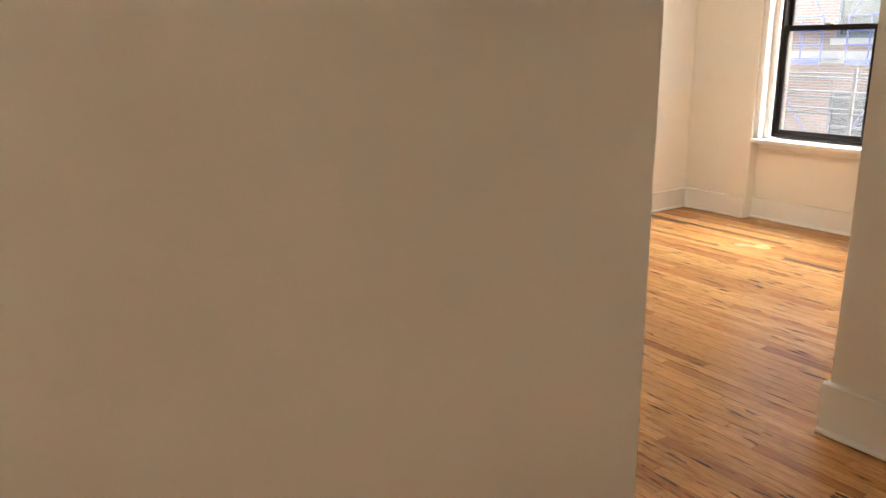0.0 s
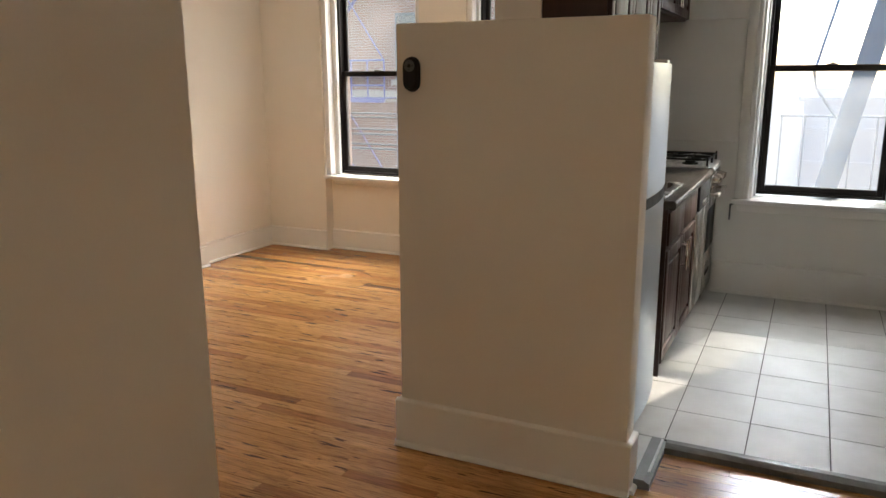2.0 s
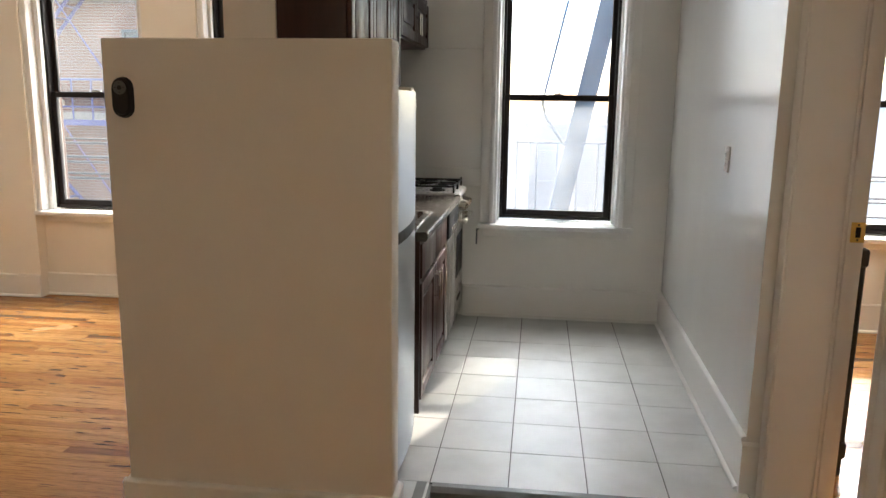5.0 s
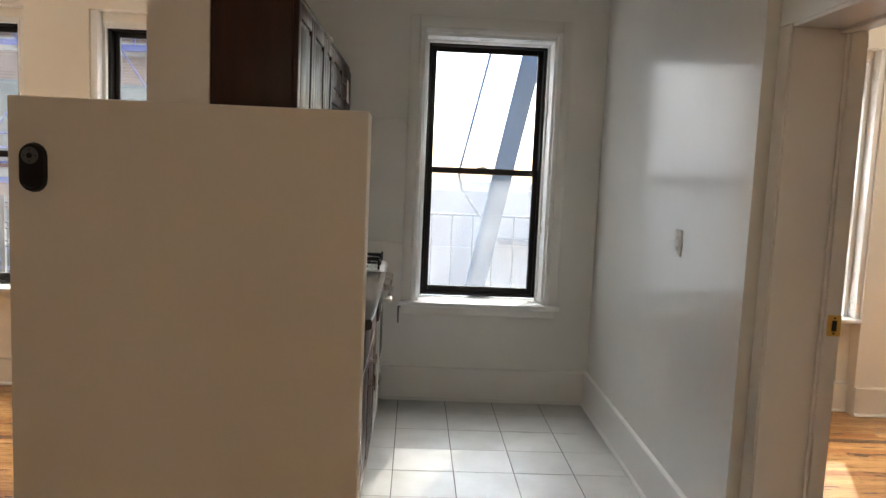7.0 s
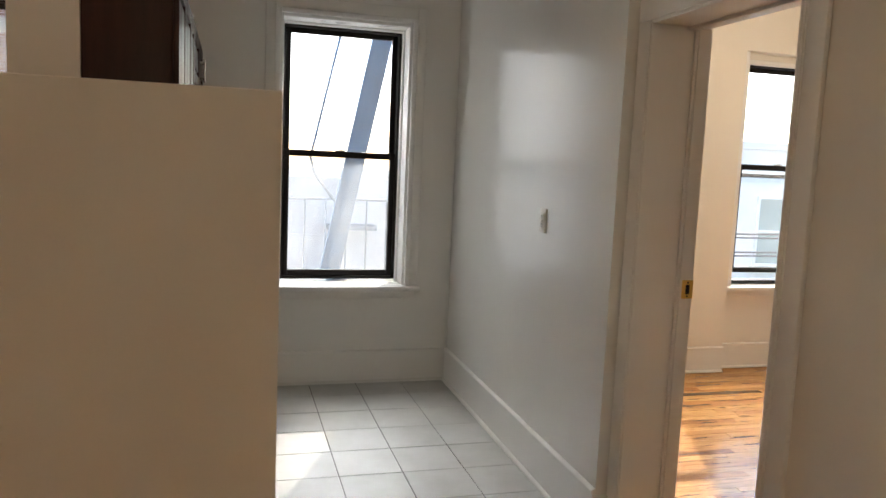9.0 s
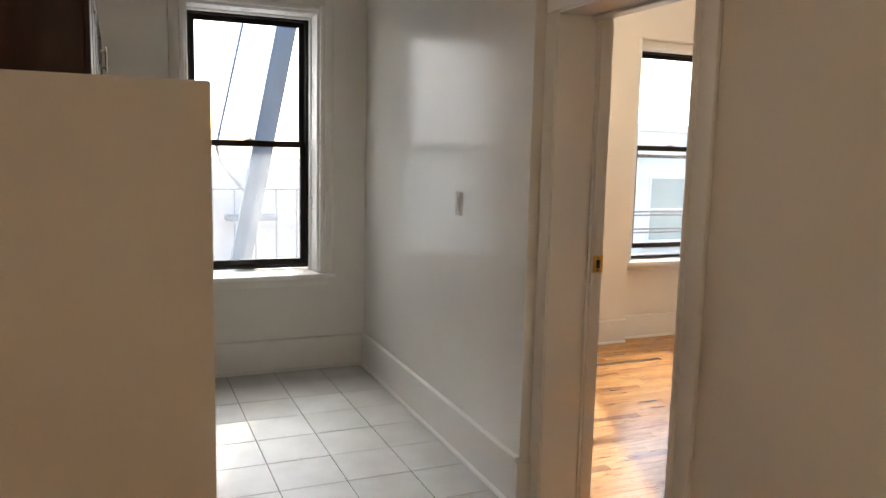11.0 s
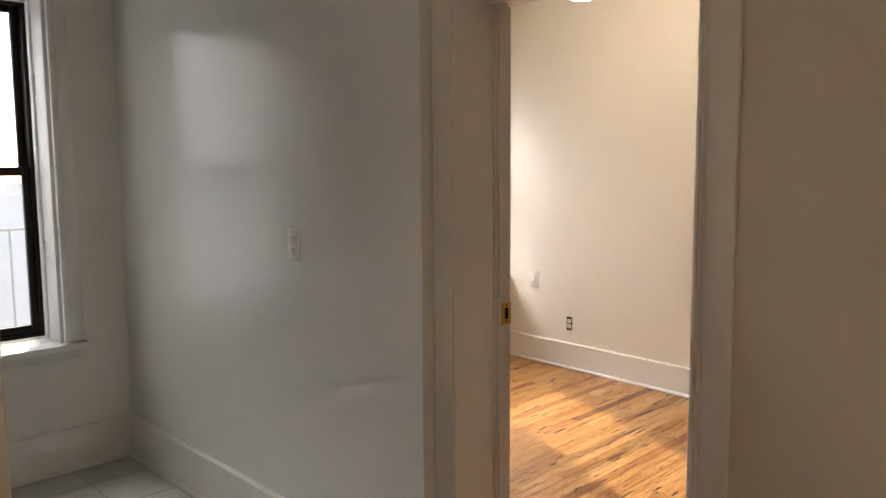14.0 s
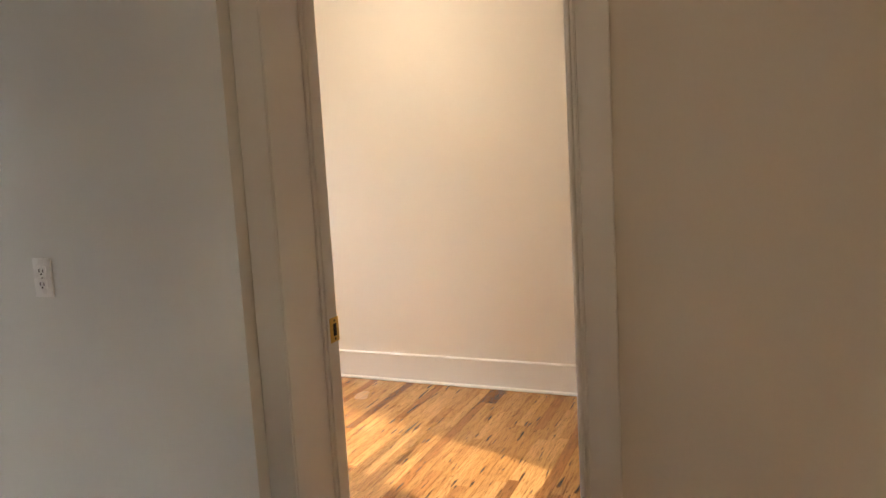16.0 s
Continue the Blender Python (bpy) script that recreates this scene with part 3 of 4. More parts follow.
def wall_cabinet(y0, y1, z0, z1, doors, x0=-1.284, x1=-1.0, label=""):
    bits = [boxes("body", CAB, None, (x0, x1, y0, y1, z0, z1), bevel=0.002)]
    w = (y1 - y0) / doors
    for i in range(doors):
        a, b = y0 + i * w + 0.003, y0 + (i + 1) * w - 0.003
        hy = b - 0.03 if (i == 0 and doors > 1) else a + 0.03
        bits.append(panel_door("door", x1 + 0.021, a, b, z0 + 0.012, z1 - 0.012, CAB, (hy, z0 + 0.05, z0 + 0.17)))
    bits.append(boxes("top_rail", CAB, None, (x1 - 0.01, x1 + 0.012, y0, y1, z1 + 0.0005, z1 + 0.022), bevel=0.004))
    return thing("wall_cabinet", (x0 + x1) / 2, (y0 + y1) / 2, z0, label, "cabinet", bits, "kitchen wall cabinets")


wall_cabinet(0.30, 1.085, 1.53, 2.085, 2, label="tall cherry-stained wall cabinet with raised-panel doors")
wall_cabinet(1.09, 1.375, 1.53, 2.085, 1, label="narrow cherry-stained wall cabinet with one raised-panel door")
wall_cabinet(1.38, 2.385, 1.80, 2.085, 2, label="short cherry-stained wall cabinet above the stove")
bm = bmesh.new()
box(bm, -1.1, -0.985, 1.30, 1.42, 2.108, 2.116)
box(bm, -1.06, -1.0, 1.33, 1.40, 2.1165, 2.128)
tagged(part("packing_card", bm, PLATE), "scrap of white packing card on the wall cabinets", "card")

# refrigerator with bowed doors
FY0, FY1, FX = -0.285, 0.455, -0.748


def bowed(z0, z1, depth=0.055, bow=0.032):
    bm = bmesh.new()
    n = 14
    prof = [(FX - depth, FY0), (FX - depth, FY1)]
    for i in range(n + 1):
        s = i / n
        y = FY1 + (FY0 - FY1) * s
        edge = min(s, 1 - s)
        lip = -0.012 * max(0, 1 - edge / 0.03)
        prof.append((FX + bow * (1 - (2 * s - 1) ** 2) + lip, y))
    prism(bm, prof, z0, z1, "z")
    return bm


bits = [boxes("body", DARK, None, (-1.275, FX - 0.066, FY0 + 0.004, FY1 - 0.004, 0.045, 1.485), bevel=0.006)]
bits.append(part("gasket", bowed(0.06, 1.47, 0.0655, -0.052), DARK))
for nm, a, b in (("freezer_door", 0.998, 1.5), ("refrigerator_door", 0.075, 0.955)):
    bits.append(part(nm, bowed(a, b), FRIDGE, smooth=True))
# black strip stands for the shade in the handle gap between the doors
bits.append(part("gap_strip", bowed(0.9555, 0.9975, 0.06, 0.034), BLACK, None, "black curved strip in place of the shaded handle gap", smooth=True))
bits.append(boxes("hinge_cover", PLATE, None, (FX - 0.06, FX - 0.005, FY1 - 0.09, FY1 - 0.02, 1.501, 1.518), bevel=0.004))
bits.append(boxes("hinge_tab", DARK, None, (FX - 0.001, FX + 0.0075, FY1 - 0.05, FY1 - 0.03, 1.43, 1.465), bevel=0.002))
bits.append(boxes("kick_grille", DARK, None, (FX - 0.06, FX - 0.02, FY0 + 0.01, FY1 - 0.01, 0.008, 0.072)))
for i, z in enumerate((1.36, 1.34, 1.32)):
    bits.append(boxes("badge_mark", DARK, None, (FX + 0.012, FX + 0.0165, FY1 - 0.115 - 0.008 * i, FY1 - 0.107 - 0.008 * i, z, z + 0.008)))
for x, y in ((-1.2, -0.22), (-1.2, 0.38), (-0.86, -0.22), (-0.86, 0.38)):
    bm = bmesh.new()
    disc(bm, (x, y, 0.0225), (0, 0, 1), 0.02, 0.045, 12)
    bits.append(part("foot", bm, DARK))
thing("refrigerator", -1.0, 0.08, 0.0, "silver refrigerator with bowed doors behind the half-height partition", "refrigerator", bits)

# sink cabinet
bits = [boxes("body", CAB, None, (-1.28, -0.75, 0.52, 1.418, 0.1, 0.862), bevel=0.002), boxes("toe_kick", DARK, None, (-1.28, -0.80, 0.525, 1.415, 0.0, 0.0995))]
bits.append(boxes("end_panel", CAB, None, (-1.28, -0.735, 0.505, 0.5195, 0.06, 0.862), bevel=0.002))
for y0, y1, hy in ((0.525, 0.967, 0.935), (0.973, 1.414, 1.005)):
    bits.append(panel_door("door", -0.727, y0, y1, 0.12, 0.665, CAB, (hy, 0.49, 0.64)))
    bits.append(boxes("drawer_front", CAB, None, (-0.7495, -0.725, y0, y1, 0.69, 0.845), bevel=0.005))
thing("base_cabinet", -1.0, 0.97, 0.0, "cherry-stained sink cabinet with raised-panel doors and bar pulls", "cabinet", bits)

# worktop with a cut-out for the sink
bm = bmesh.new()
nose = [(-0.71, 0.863), (-0.702, 0.868), (-0.699, 0.88), (-0.699, 0.895), (-0.703, 0.903), (-0.712, 0.906), (-0.73, 0.9035), (-0.78, 0.9035), (-0.78, 0.863)]
prism(bm, nose, 0.498, 1.885, "y")
box(bm, -1.284, -0.7801, 0.498, 0.60, 0.863, 0.9035)
box(bm, -1.284, -0.7801, 1.12, 1.885, 0.863, 0.9035)
box(bm, -1.284, -1.2, 0.6001, 1.1199, 0.863, 0.9035)
tagged(part("worktop", bm, GRANITE, smooth=True), "glossy dark worktop with rounded front edge on the cabinets", "worktop")
bm = bmesh.new()
for s in ((-1.2, -1.18, 0.585, 1.135, 0.9, 0.909), (-0.80, -0.765, 0.585, 1.135, 0.9, 0.909), (-1.18, -0.80, 0.585, 0.61, 0.9, 0.909), (-1.18, -0.80, 1.11, 1.135, 0.9, 0.909)):
    box(bm, *s, bevel=0.003)
rim = part("rim", bm, STEEL, smooth=True)
bm = bmesh.new()
for s in ((-1.19, -1.18, 0.6, 1.12, 0.73, 0.9), (-0.80, -0.79, 0.6, 1.12, 0.73, 0.9), (-1.18, -0.80, 0.6, 0.61, 0.73, 0.9), (-1.18, -0.80, 1.11, 1.12, 0.73, 0.9), (-1.18, -0.80, 0.61, 1.11, 0.72, 0.73)):
    box(bm, *s)
basin = part("basin", bm, STEEL)
bm = bmesh.new()
disc(bm, (-0.99, 0.86, 0.732), (0, 0, 1), 0.045, 0.004)
drain = part("drain", bm, CHROME, smooth=True)
thing("sink", -0.99, 0.86, 0.72, "stainless steel sink set into the worktop", "sink", [rim, basin, drain])

# dishwasher
bits = [boxes("body", DARK, None, (-1.27, -0.76, 1.425, 1.88, 0.09, 0.862)), boxes("toe_panel", DARK, None, (-1.2, -0.79, 1.43, 1.876, 0.0, 0.0895))]
bits.append(boxes("door", STEEL, None, (-0.7595, -0.722, 1.427, 1.878, 0.11, 0.70), bevel=0.005))
bits.append(boxes("control_panel", DARK, None, (-0.7595, -0.712, 1.427, 1.878, 0.705, 0.858), bevel=0.008))
bits.append(boxes("pocket_handle", CHROME, None, (-0.7115, -0.708, 1.54, 1.77, 0.725, 0.755), bevel=0.001))
thing("dishwasher", -1.0, 1.65, 0.0, "narrow stainless dishwasher with black control panel", "dishwasher", bits)

# gas stove
SY0, SY1 = 1.89, 2.383
bits = [boxes("body", STEEL, None, (-1.27, -0.765, SY0, SY1, 0.06, 0.86), bevel=0.003)]
bm = bmesh.new()
prism(bm, [(-1.27, 0.861), (-0.745, 0.861), (-0.715, 0.868), (-0.708, 0.884), (-0.716, 0.902), (-0.745, 0.912), (-1.27, 0.912)], SY0, SY1, "y")
bits.append(part("cooktop", bm, PLATE, None, "cream enamel cooktop", smooth=True))
bm = bmesh.new()
prism(bm, [(-0.764, 0.775), (-0.722, 0.775), (-0.71, 0.86), (-0.764, 0.8605)], SY0 + 0.002, SY1 - 0.002, "y")
bits.append(part("control_panel", bm, STEEL, smooth=True))
for i in range(5):
    y = SY0 + 0.06 + i * 0.093
    bm = bmesh.new()
    disc(bm, (-0.700, y, 0.822), (1, 0, -0.14), 0.021, 0.03, 18)
    disc(bm, (-0.683, y, 0.8195), (1, 0, -0.14), 0.016, 0.012, 18)
    box(bm, -0.6775, -0.668, y - 0.004, y + 0.004, 0.803, 0.835)
    bits.append(part("knob", bm, CHROME, smooth=True))
od = boxes("oven_door", STEEL, None, (-0.764, -0.728, SY0 + 0.004, SY1 - 0.004, 0.262, 0.765), bevel=0.005)
gl = boxes("oven_window", DARK, od, (-0.7279, -0.7255, SY0 + 0.07, SY1 - 0.07, 0.36, 0.63), bevel=0.0008)
bm = bmesh.new()
box(bm, -0.692, -0.662, SY0 + 0.02, SY1 - 0.02, 0.722, 0.746, bevel=0.008)
for y in (SY0 + 0.045, SY1 - 0.045):
    box(bm, -0.7275, -0.685, y - 0.011, y + 0.011, 0.725, 0.743)
part("handle", bm, CHROME, od, "thick steel bar handle", smooth=True)
bits.append(od)
dr = boxes("drawer", STEEL, None, (-0.764, -0.728, SY0 + 0.004, SY1 - 0.004, 0.075, 0.255), bevel=0.005)
boxes("pull_slot", DARK, dr, (-0.7278, -0.7245, SY0 + 0.16, SY1 - 0.16, 0.19, 0.215), bevel=0.001)
bits.append(dr)
bits.append(boxes("plinth", DARK, None, (-1.2, -0.79, SY0 + 0.01, SY1 - 0.01, 0.0, 0.0595)))
for cx in (-1.12, -0.86):
    for cy in (SY0 + 0.13, SY1 - 0.13):
        bm = bmesh.new()
        disc(bm, (cx, cy, 0.916), (0, 0, 1), 0.048, 0.008)
        disc(bm, (cx, cy, 0.926), (0, 0, 1), 0.032, 0.013)
        bits.append(part("burner", bm, IRON, smooth=True))
for gy0, gy1 in ((SY0 + 0.015, (SY0 + SY1) / 2 - 0.004), ((SY0 + SY1) / 2 + 0.004, SY1 - 0.015)):
    bm = bmesh.new()
    zt, h = 0.946, 0.0055
    for x in (-1.235, -0.99, -0.745):
        box(bm, x - h, x + h, gy0, gy1, zt, zt + 0.011)
    for y in (gy0 + h, gy1 - h):
        box(bm, -1.235, -0.745, y - h, y + h, zt + 0.0002, zt + 0.0108)
    for cx in (-1.12, -0.86):
        cy = (gy0 + gy1) / 2
        for dx, dy in ((1, 0), (-1, 0), (0, 1), (0, -1)):
            p0 = Vector((cx + dx * 0.115, cy + dy * 0.1, zt + 0.006))
            p1 = Vector((cx + dx * 0.03, cy + dy * 0.03, zt + 0.012))
            rod(bm, p0, p1, 0.0058, 6)
    for x in (-1.235, -0.745):
        for y in (gy0 + h, gy1 - h):
            box(bm, x - h, x + h, y - h, y + h, 0.912, zt)
            box(bm, x - h, x + h, y - h, y + h, zt + 0.011, zt + 0.022)
    bits.append(part("grate", bm, IRON))
thing("stove", -1.0, 2.13, 0.0, "stainless gas stove with black cast-iron grates", "stove", bits)

# painted wall boards left of the kitchen window, with open seams
for nm, z0, z1 in (("trim_board_low", 0.906, 1.027), ("trim_board_middle", 1.031, 1.808), ("trim_board_high", 1.812, 2.78)):
    structure(boxes(nm, KWALL, None, (-1.2845, -0.6185, 2.394, 2.4008, z0, z1), bevel=0.0012), "painted wall board with an open seam", "wall board")
bm = bmesh.new()
rod(bm, (-0.63, 2.33, 0.52), (-0.63, 2.33, 0.625), 0.006)
rod(bm, (-0.63, 2.33, 0.62), (-0.60, 2.39, 0.63), 0.006)
tagged(part("gas_stub", bm, GALV, smooth=True), "short grey pipe stub below the kitchen sill", "pipe")


def round_plate(bm, cx, cz, w, h, y0, y1, n=8):
    """An upright stadium-shaped plate between y0 and y1."""
    r = w / 2
    pts = []
    for k in range(n + 1):
        a = math.pi * k / n
        pts.append((cx + r * math.cos(a), cz + h / 2 - r + r * math.sin(a)))
    for k in range(n + 1):
        a = math.pi + math.pi * k / n
        pts.append((cx + r * math.cos(a), cz - h / 2 + r + r * math.sin(a)))
    f = [bm.verts.new((x, y0, z)) for x, z in pts]
    g = [bm.verts.new((cx + (x - cx) * 0.9, y1, cz + (z - cz) * 0.94)) for x, z in pts]
    m = len(pts)
    for i in range(m):
        bm.faces.new((f[i], f[(i + 1) % m], g[(i + 1) % m], g[i]))
    bm.faces.new(f)
    bm.faces.new(g[::-1])


# black oval remote in its holder on the partition
RX, RZ = -1.532, 1.461
bm = bmesh.new()
round_plate(bm, RX, RZ, 0.068, 0.128, PY0 - 0.0005, PY0 - 0.017)
holder = part("holder", bm, DARK, smooth=True)
bm = bmesh.new()
round_plate(bm, RX, RZ, 0.054, 0.108, PY0 - 0.0172, PY0 - 0.024)
remote_body = part("body", bm, DARK, smooth=True)
bm = bmesh.new()
disc(bm, (RX + 0.001, PY0 - 0.0255, RZ + 0.03), (0, 1, 0), 0.021, 0.003, 28)
dial = part("button_ring", bm, GALV, None, "round grey button ring", smooth=True)
bm = bmesh.new()
disc(bm, (RX + 0.001, PY0 - 0.0278, RZ + 0.03), (0, 1, 0), 0.007, 0.0015, 16)
for dx, dz in ((0.014, 0), (-0.014, 0), (0, 0.014), (0, -0.014)):
    box(bm, RX + 0.001 + dx - 0.0025, RX + 0.001 + dx + 0.0025, PY0 - 0.0282, PY0 - 0.0271, RZ + 0.03 + dz - 0.0012, RZ + 0.03 + dz + 0.0012)
marks = part("button_marks", bm, DARK)
thing("remote_control", RX, PY0, RZ - 0.064, "black oval remote in a holder stuck on the partition", "remote", [holder, remote_body, dial, marks])


def outlet(name, m, label, plate=True, dark_box=False):
    """A duplex outlet built facing -y at the origin, then set by the pose m."""
    base = new(name)
    base.empty_display_size = 0.05
    tagged(base, label, "outlet")
    if plate:
        boxes("cover_plate", PLATE, base, (-0.035, 0.035, -0.006, 0, -0.057, 0.057), bevel=0.0025)
    if dark_box:
        boxes("open_box", DARK, base, (-0.027, 0.027, -0.002, 0.0, -0.052, 0.052))
        boxes("yoke", GALV, base, (-0.008, 0.008, -0.0055, -0.0022, -0.05, 0.05))
    for z in (0.0195, -0.0195):
        f = boxes("receptacle", PLATE, base, (-0.0165, 0.0165, -0.0088, -0.0062, z - 0.0142, z + 0.0142), bevel=0.0012)
        boxes("slots", DARK, f, (-0.0085, -0.0055, -0.0096, -0.0089, z - 0.003, z + 0.007), (0.0055, 0.0085, -0.0096, -0.0089, z - 0.003, z + 0.006), (-0.0028, 0.0028, -0.0096, -0.0089, z - 0.011, z - 0.006))
    bm = bmesh.new()
    disc(bm, (0, -0.0072, 0), (0, 1, 0), 0.003, 0.002, 10)
    part("screw", bm, CHROME, base)
    base.matrix_world = m
    return base


outlet("kitchen_outlet", pose(0.600, 0.80, 1.229, 0, 0.8, -89.3), "white duplex outlet in a slightly tilted cover plate", True)
outlet("bedroom_outlet", pose(bed_x(1.83) - 0.0005, 1.83, 0.312, 0, 0, -86.7), "white duplex outlet without cover in dark wall box", False, True)
sw = new("bedroom_wall_plate")
tagged(sw, "large white wall plate with two toggles beside the bedroom window", "wall plate")
boxes("cover_plate", PLATE, sw, (-0.05, 0.05, -0.006, 0, -0.068, 0.068), bevel=0.0025)
for z in (0.026, -0.012):
    boxes("toggle", PLATE, sw, (-0.006, 0.006, -0.013, -0.0062, z - 0.009, z + 0.009), bevel=0.002)
sw.matrix_world = pose(bed_x(2.19) - 0.0005, 2.19, 0.622, 0, 0, -86.7)


# black radiator, made up to fill an unidentified dark shape beside the bedroom doorway
def radiator(x0, x1, y0, sections, z0, z1):
    bits = []
    pitch = 0.062
    for k in range(sections):
        y = y0 + pitch * (k + 0.5)
        bm = bmesh.new()
        for x in (x0 + 0.022, (x0 + x1) / 2, x1 - 0.022):
            rod(bm, (x, y, z0 + 0.1), (x, y, z1 - 0.03), 0.017, 10)
        box(bm, x0, x1, y - 0.027, y + 0.027, z1 - 0.075, z1, bevel=0.014)
        box(bm, x0, x1, y - 0.027, y + 0.027, z0 + 0.075, z0 + 0.15, bevel=0.014)
        if k in (0, sections - 1):
            for x in (x0 + 0.02, x1 - 0.02):
                rod(bm, (x, y, z0), (x, y, z0 + 0.09), 0.013, 8)
        bits.append(part("section", bm, IRON, smooth=True))
    bm = bmesh.new()
    rod(bm, (x0 + 0.03, y0 - 0.09, z0), (x0 + 0.03, y0 - 0.09, z0 + 0.11), 0.012, 10)
    rod(bm, (x0 + 0.03, y0 - 0.09, z0 + 0.105), (x0 + 0.03, y0, z0 + 0.105), 0.012, 10)
    bits.append(part("supply_pipe", bm, IRON, smooth=True))
    bm = bmesh.new()
    disc(bm, (x0 + 0.03, y0 - 0.09, z0 + 0.14), (0, 0, 1), 0.026, 0.02, 16)
    bits.append(part("valve_knob", bm, DARK, smooth=True))
    return thing("radiator", (x0 + x1) / 2, y0 + pitch * sections / 2, z0, "black radiator standing in for an unidentified dark shape beside the bedroom doorway", "radiator", bits)


radiator(0.905, 1.065, 0.36, 9, FLOOR, 0.92)


# ceiling lamps: glass bowl on a short stem, switched on
def lit_glass(strength):
    m, n, l, b = tree("lit_opal_glass")
    b.inputs["Base Color"].default_value = (0.9, 0.86, 0.78, 1)
    b.inputs["Emission Color"].default_value = (1.0, 0.82, 0.61, 1)
    b.inputs["Emission Strength"].default_value = strength
    return m


def ceiling_lamp(x, y, strength, label):
    bm = bmesh.new()
    disc(bm, (x, y, CEILING - 0.012), (0, 0, 1), 0.07, 0.024, 32)
    canopy = part("canopy", bm, PLATE, smooth=True)
    bm = bmesh.new()
    rod(bm, (x, y, 2.58), (x, y, CEILING - 0.024), 0.012, 12)
    stem = part("stem", bm, BRASS, smooth=True)
    bm = bmesh.new()
    bmesh.ops.create_uvsphere(bm, u_segments=32, v_segments=20, radius=0.15)
    for v in bm.verts:
        v.co = Vector((x + v.co.x, y + v.co.y, 2.53 + v.co.z * 0.6))
    bowl = part("bowl", bm, lit_glass(strength), None, "glowing white glass bowl", smooth=True)
    return thing("ceiling_lamp", x, y, 2.44, label, "ceiling lamp", [canopy, stem, bowl], "ceiling lamps")


ceiling_lamp(2.70, 1.01, LAMP_POWER[0], "white glass bowl lamp lit on the bedroom ceiling")
# these two are out of view, added as fill for living room and hall
ceiling_lamp(-3.0, 0.3, LAMP_POWER[1], "unseen white glass bowl lamp added to brighten the living room")
ceiling_lamp(-0.43, -5.7, LAMP_POWER[2], "unseen white glass bowl lamp added to brighten the hall")

# ---- outside the windows ----
structure(boxes("ground", DIRTY_GROUND, None, (-400, 400, 2.9, 800, -9.2, -9.0)), "grey concrete courtyard far below the windows", "ground")
# unseen wall, added to block the sun from the living room windows
structure(boxes("wall_sun_blocker", STUCCO, None, (-1.45, -0.97, 2.81, 8.4, -9, 5.5)), "plain pale unseen wall added to keep sun off the living room windows", "wall")


def brick_tex():
    m, n, l, b = tree("brick_courses")
    c = n.new("ShaderNodeTexCoord")
    mp = n.new("ShaderNodeMapping")
    mp.inputs["Rotation"].default_value = (radians(90), 0, 0)
    t = n.new("ShaderNodeTexBrick")
    t.inputs["Color1"].default_value, t.inputs["Color2"].default_value, t.inputs["Mortar"].default_value = (0.33, 0.17, 0.115, 1), (0.25, 0.12, 0.08, 1), (0.42, 0.38, 0.34, 1)
    t.inputs["Scale"].default_value, t.inputs["Brick Width"].default_value, t.inputs["Row Height"].default_value, t.inputs["Mortar Size"].default_value = 1.0, 0.21, 0.07, 0.008
    l.new(c.outputs["Object"], mp.inputs[0])
    l.new(mp.outputs[0], t.inputs["Vector"])
    f = noise_tex(n, l, 1.1, 5)
    mx = n.new("ShaderNodeMix")
    mx.data_type, mx.blend_type = "RGBA", "MULTIPLY"
    mx.inputs[0].default_value = 0.6
    l.new(t.outputs["Color"], mx.inputs[6])
    l.new(ramp(n, l, f, [(0.3, (0.65, 0.65, 0.65)), (0.7, (1.15, 1.15, 1.15))]), mx.inputs[7])
    l.new(mx.outputs[2], b.inputs["Base Color"])
    b.inputs["Roughness"].default_value = 0.9
    bump(n, l, b, t.outputs["Fac"], 0.5, -0.006)
    return m


BRICKS = brick_tex()
FACADE_SKIN = surface("dark_facade_skin", (0.14, 0.085, 0.065), 0.9, vary=0.2, scale=2, fine=30, relief=0.3)
# unseen dark skin added outside the own house against bounced light, with the five window openings through it
bm = bmesh.new()
at = -8.0
for hx0, hx1, hz0, hz1 in (L1, L2, KW, B2, BW):
    box(bm, at, hx0, OUT + 0.003, OUT + 0.03, -9, 7)
    box(bm, hx0, hx1, OUT + 0.003, OUT + 0.03, -9, hz0 - 0.101)
    box(bm, hx0, hx1, OUT + 0.003, OUT + 0.03, hz1, 7)
    at = hx1
box(bm, at, 8.0, OUT + 0.003, OUT + 0.03, -9, 7)
structure(part("wall_facade", bm, FACADE_SKIN), "unseen dark outer skin of the house, added to cut bounced light", "wall")


def facade_window(x, z, w, h, y, glass, trim):
    """A window of a far building facing -y: frame with sash bars, pane and sill."""
    win = boxes("window", trim, None, (x - w / 2, x - w / 2 + 0.07, y - 0.03, y + 0.1, z, z + h), (x + w / 2 - 0.07, x + w / 2, y - 0.03, y + 0.1, z, z + h),
                (x - w / 2 + 0.07, x + w / 2 - 0.07, y - 0.03, y + 0.1, z + h - 0.07, z + h), (x - w / 2 + 0.07, x + w / 2 - 0.07, y - 0.03, y + 0.1, z, z + 0.07), (x - w / 2 + 0.07, x + w / 2 - 0.07, y - 0.02, y + 0.08, z + h / 2 - 0.03, z + h / 2 + 0.03))
    boxes("pane", glass, win, (x - w / 2 + 0.06, x + w / 2 - 0.06, y + 0.02, y + 0.04, z + 0.06, z + h - 0.06))
    boxes("sill", LIMESTONE, win, (x - w / 2 - 0.1, x + w / 2 + 0.1, y - 0.12, y + 0.02, z - 0.16, z - 0.002))
    return win


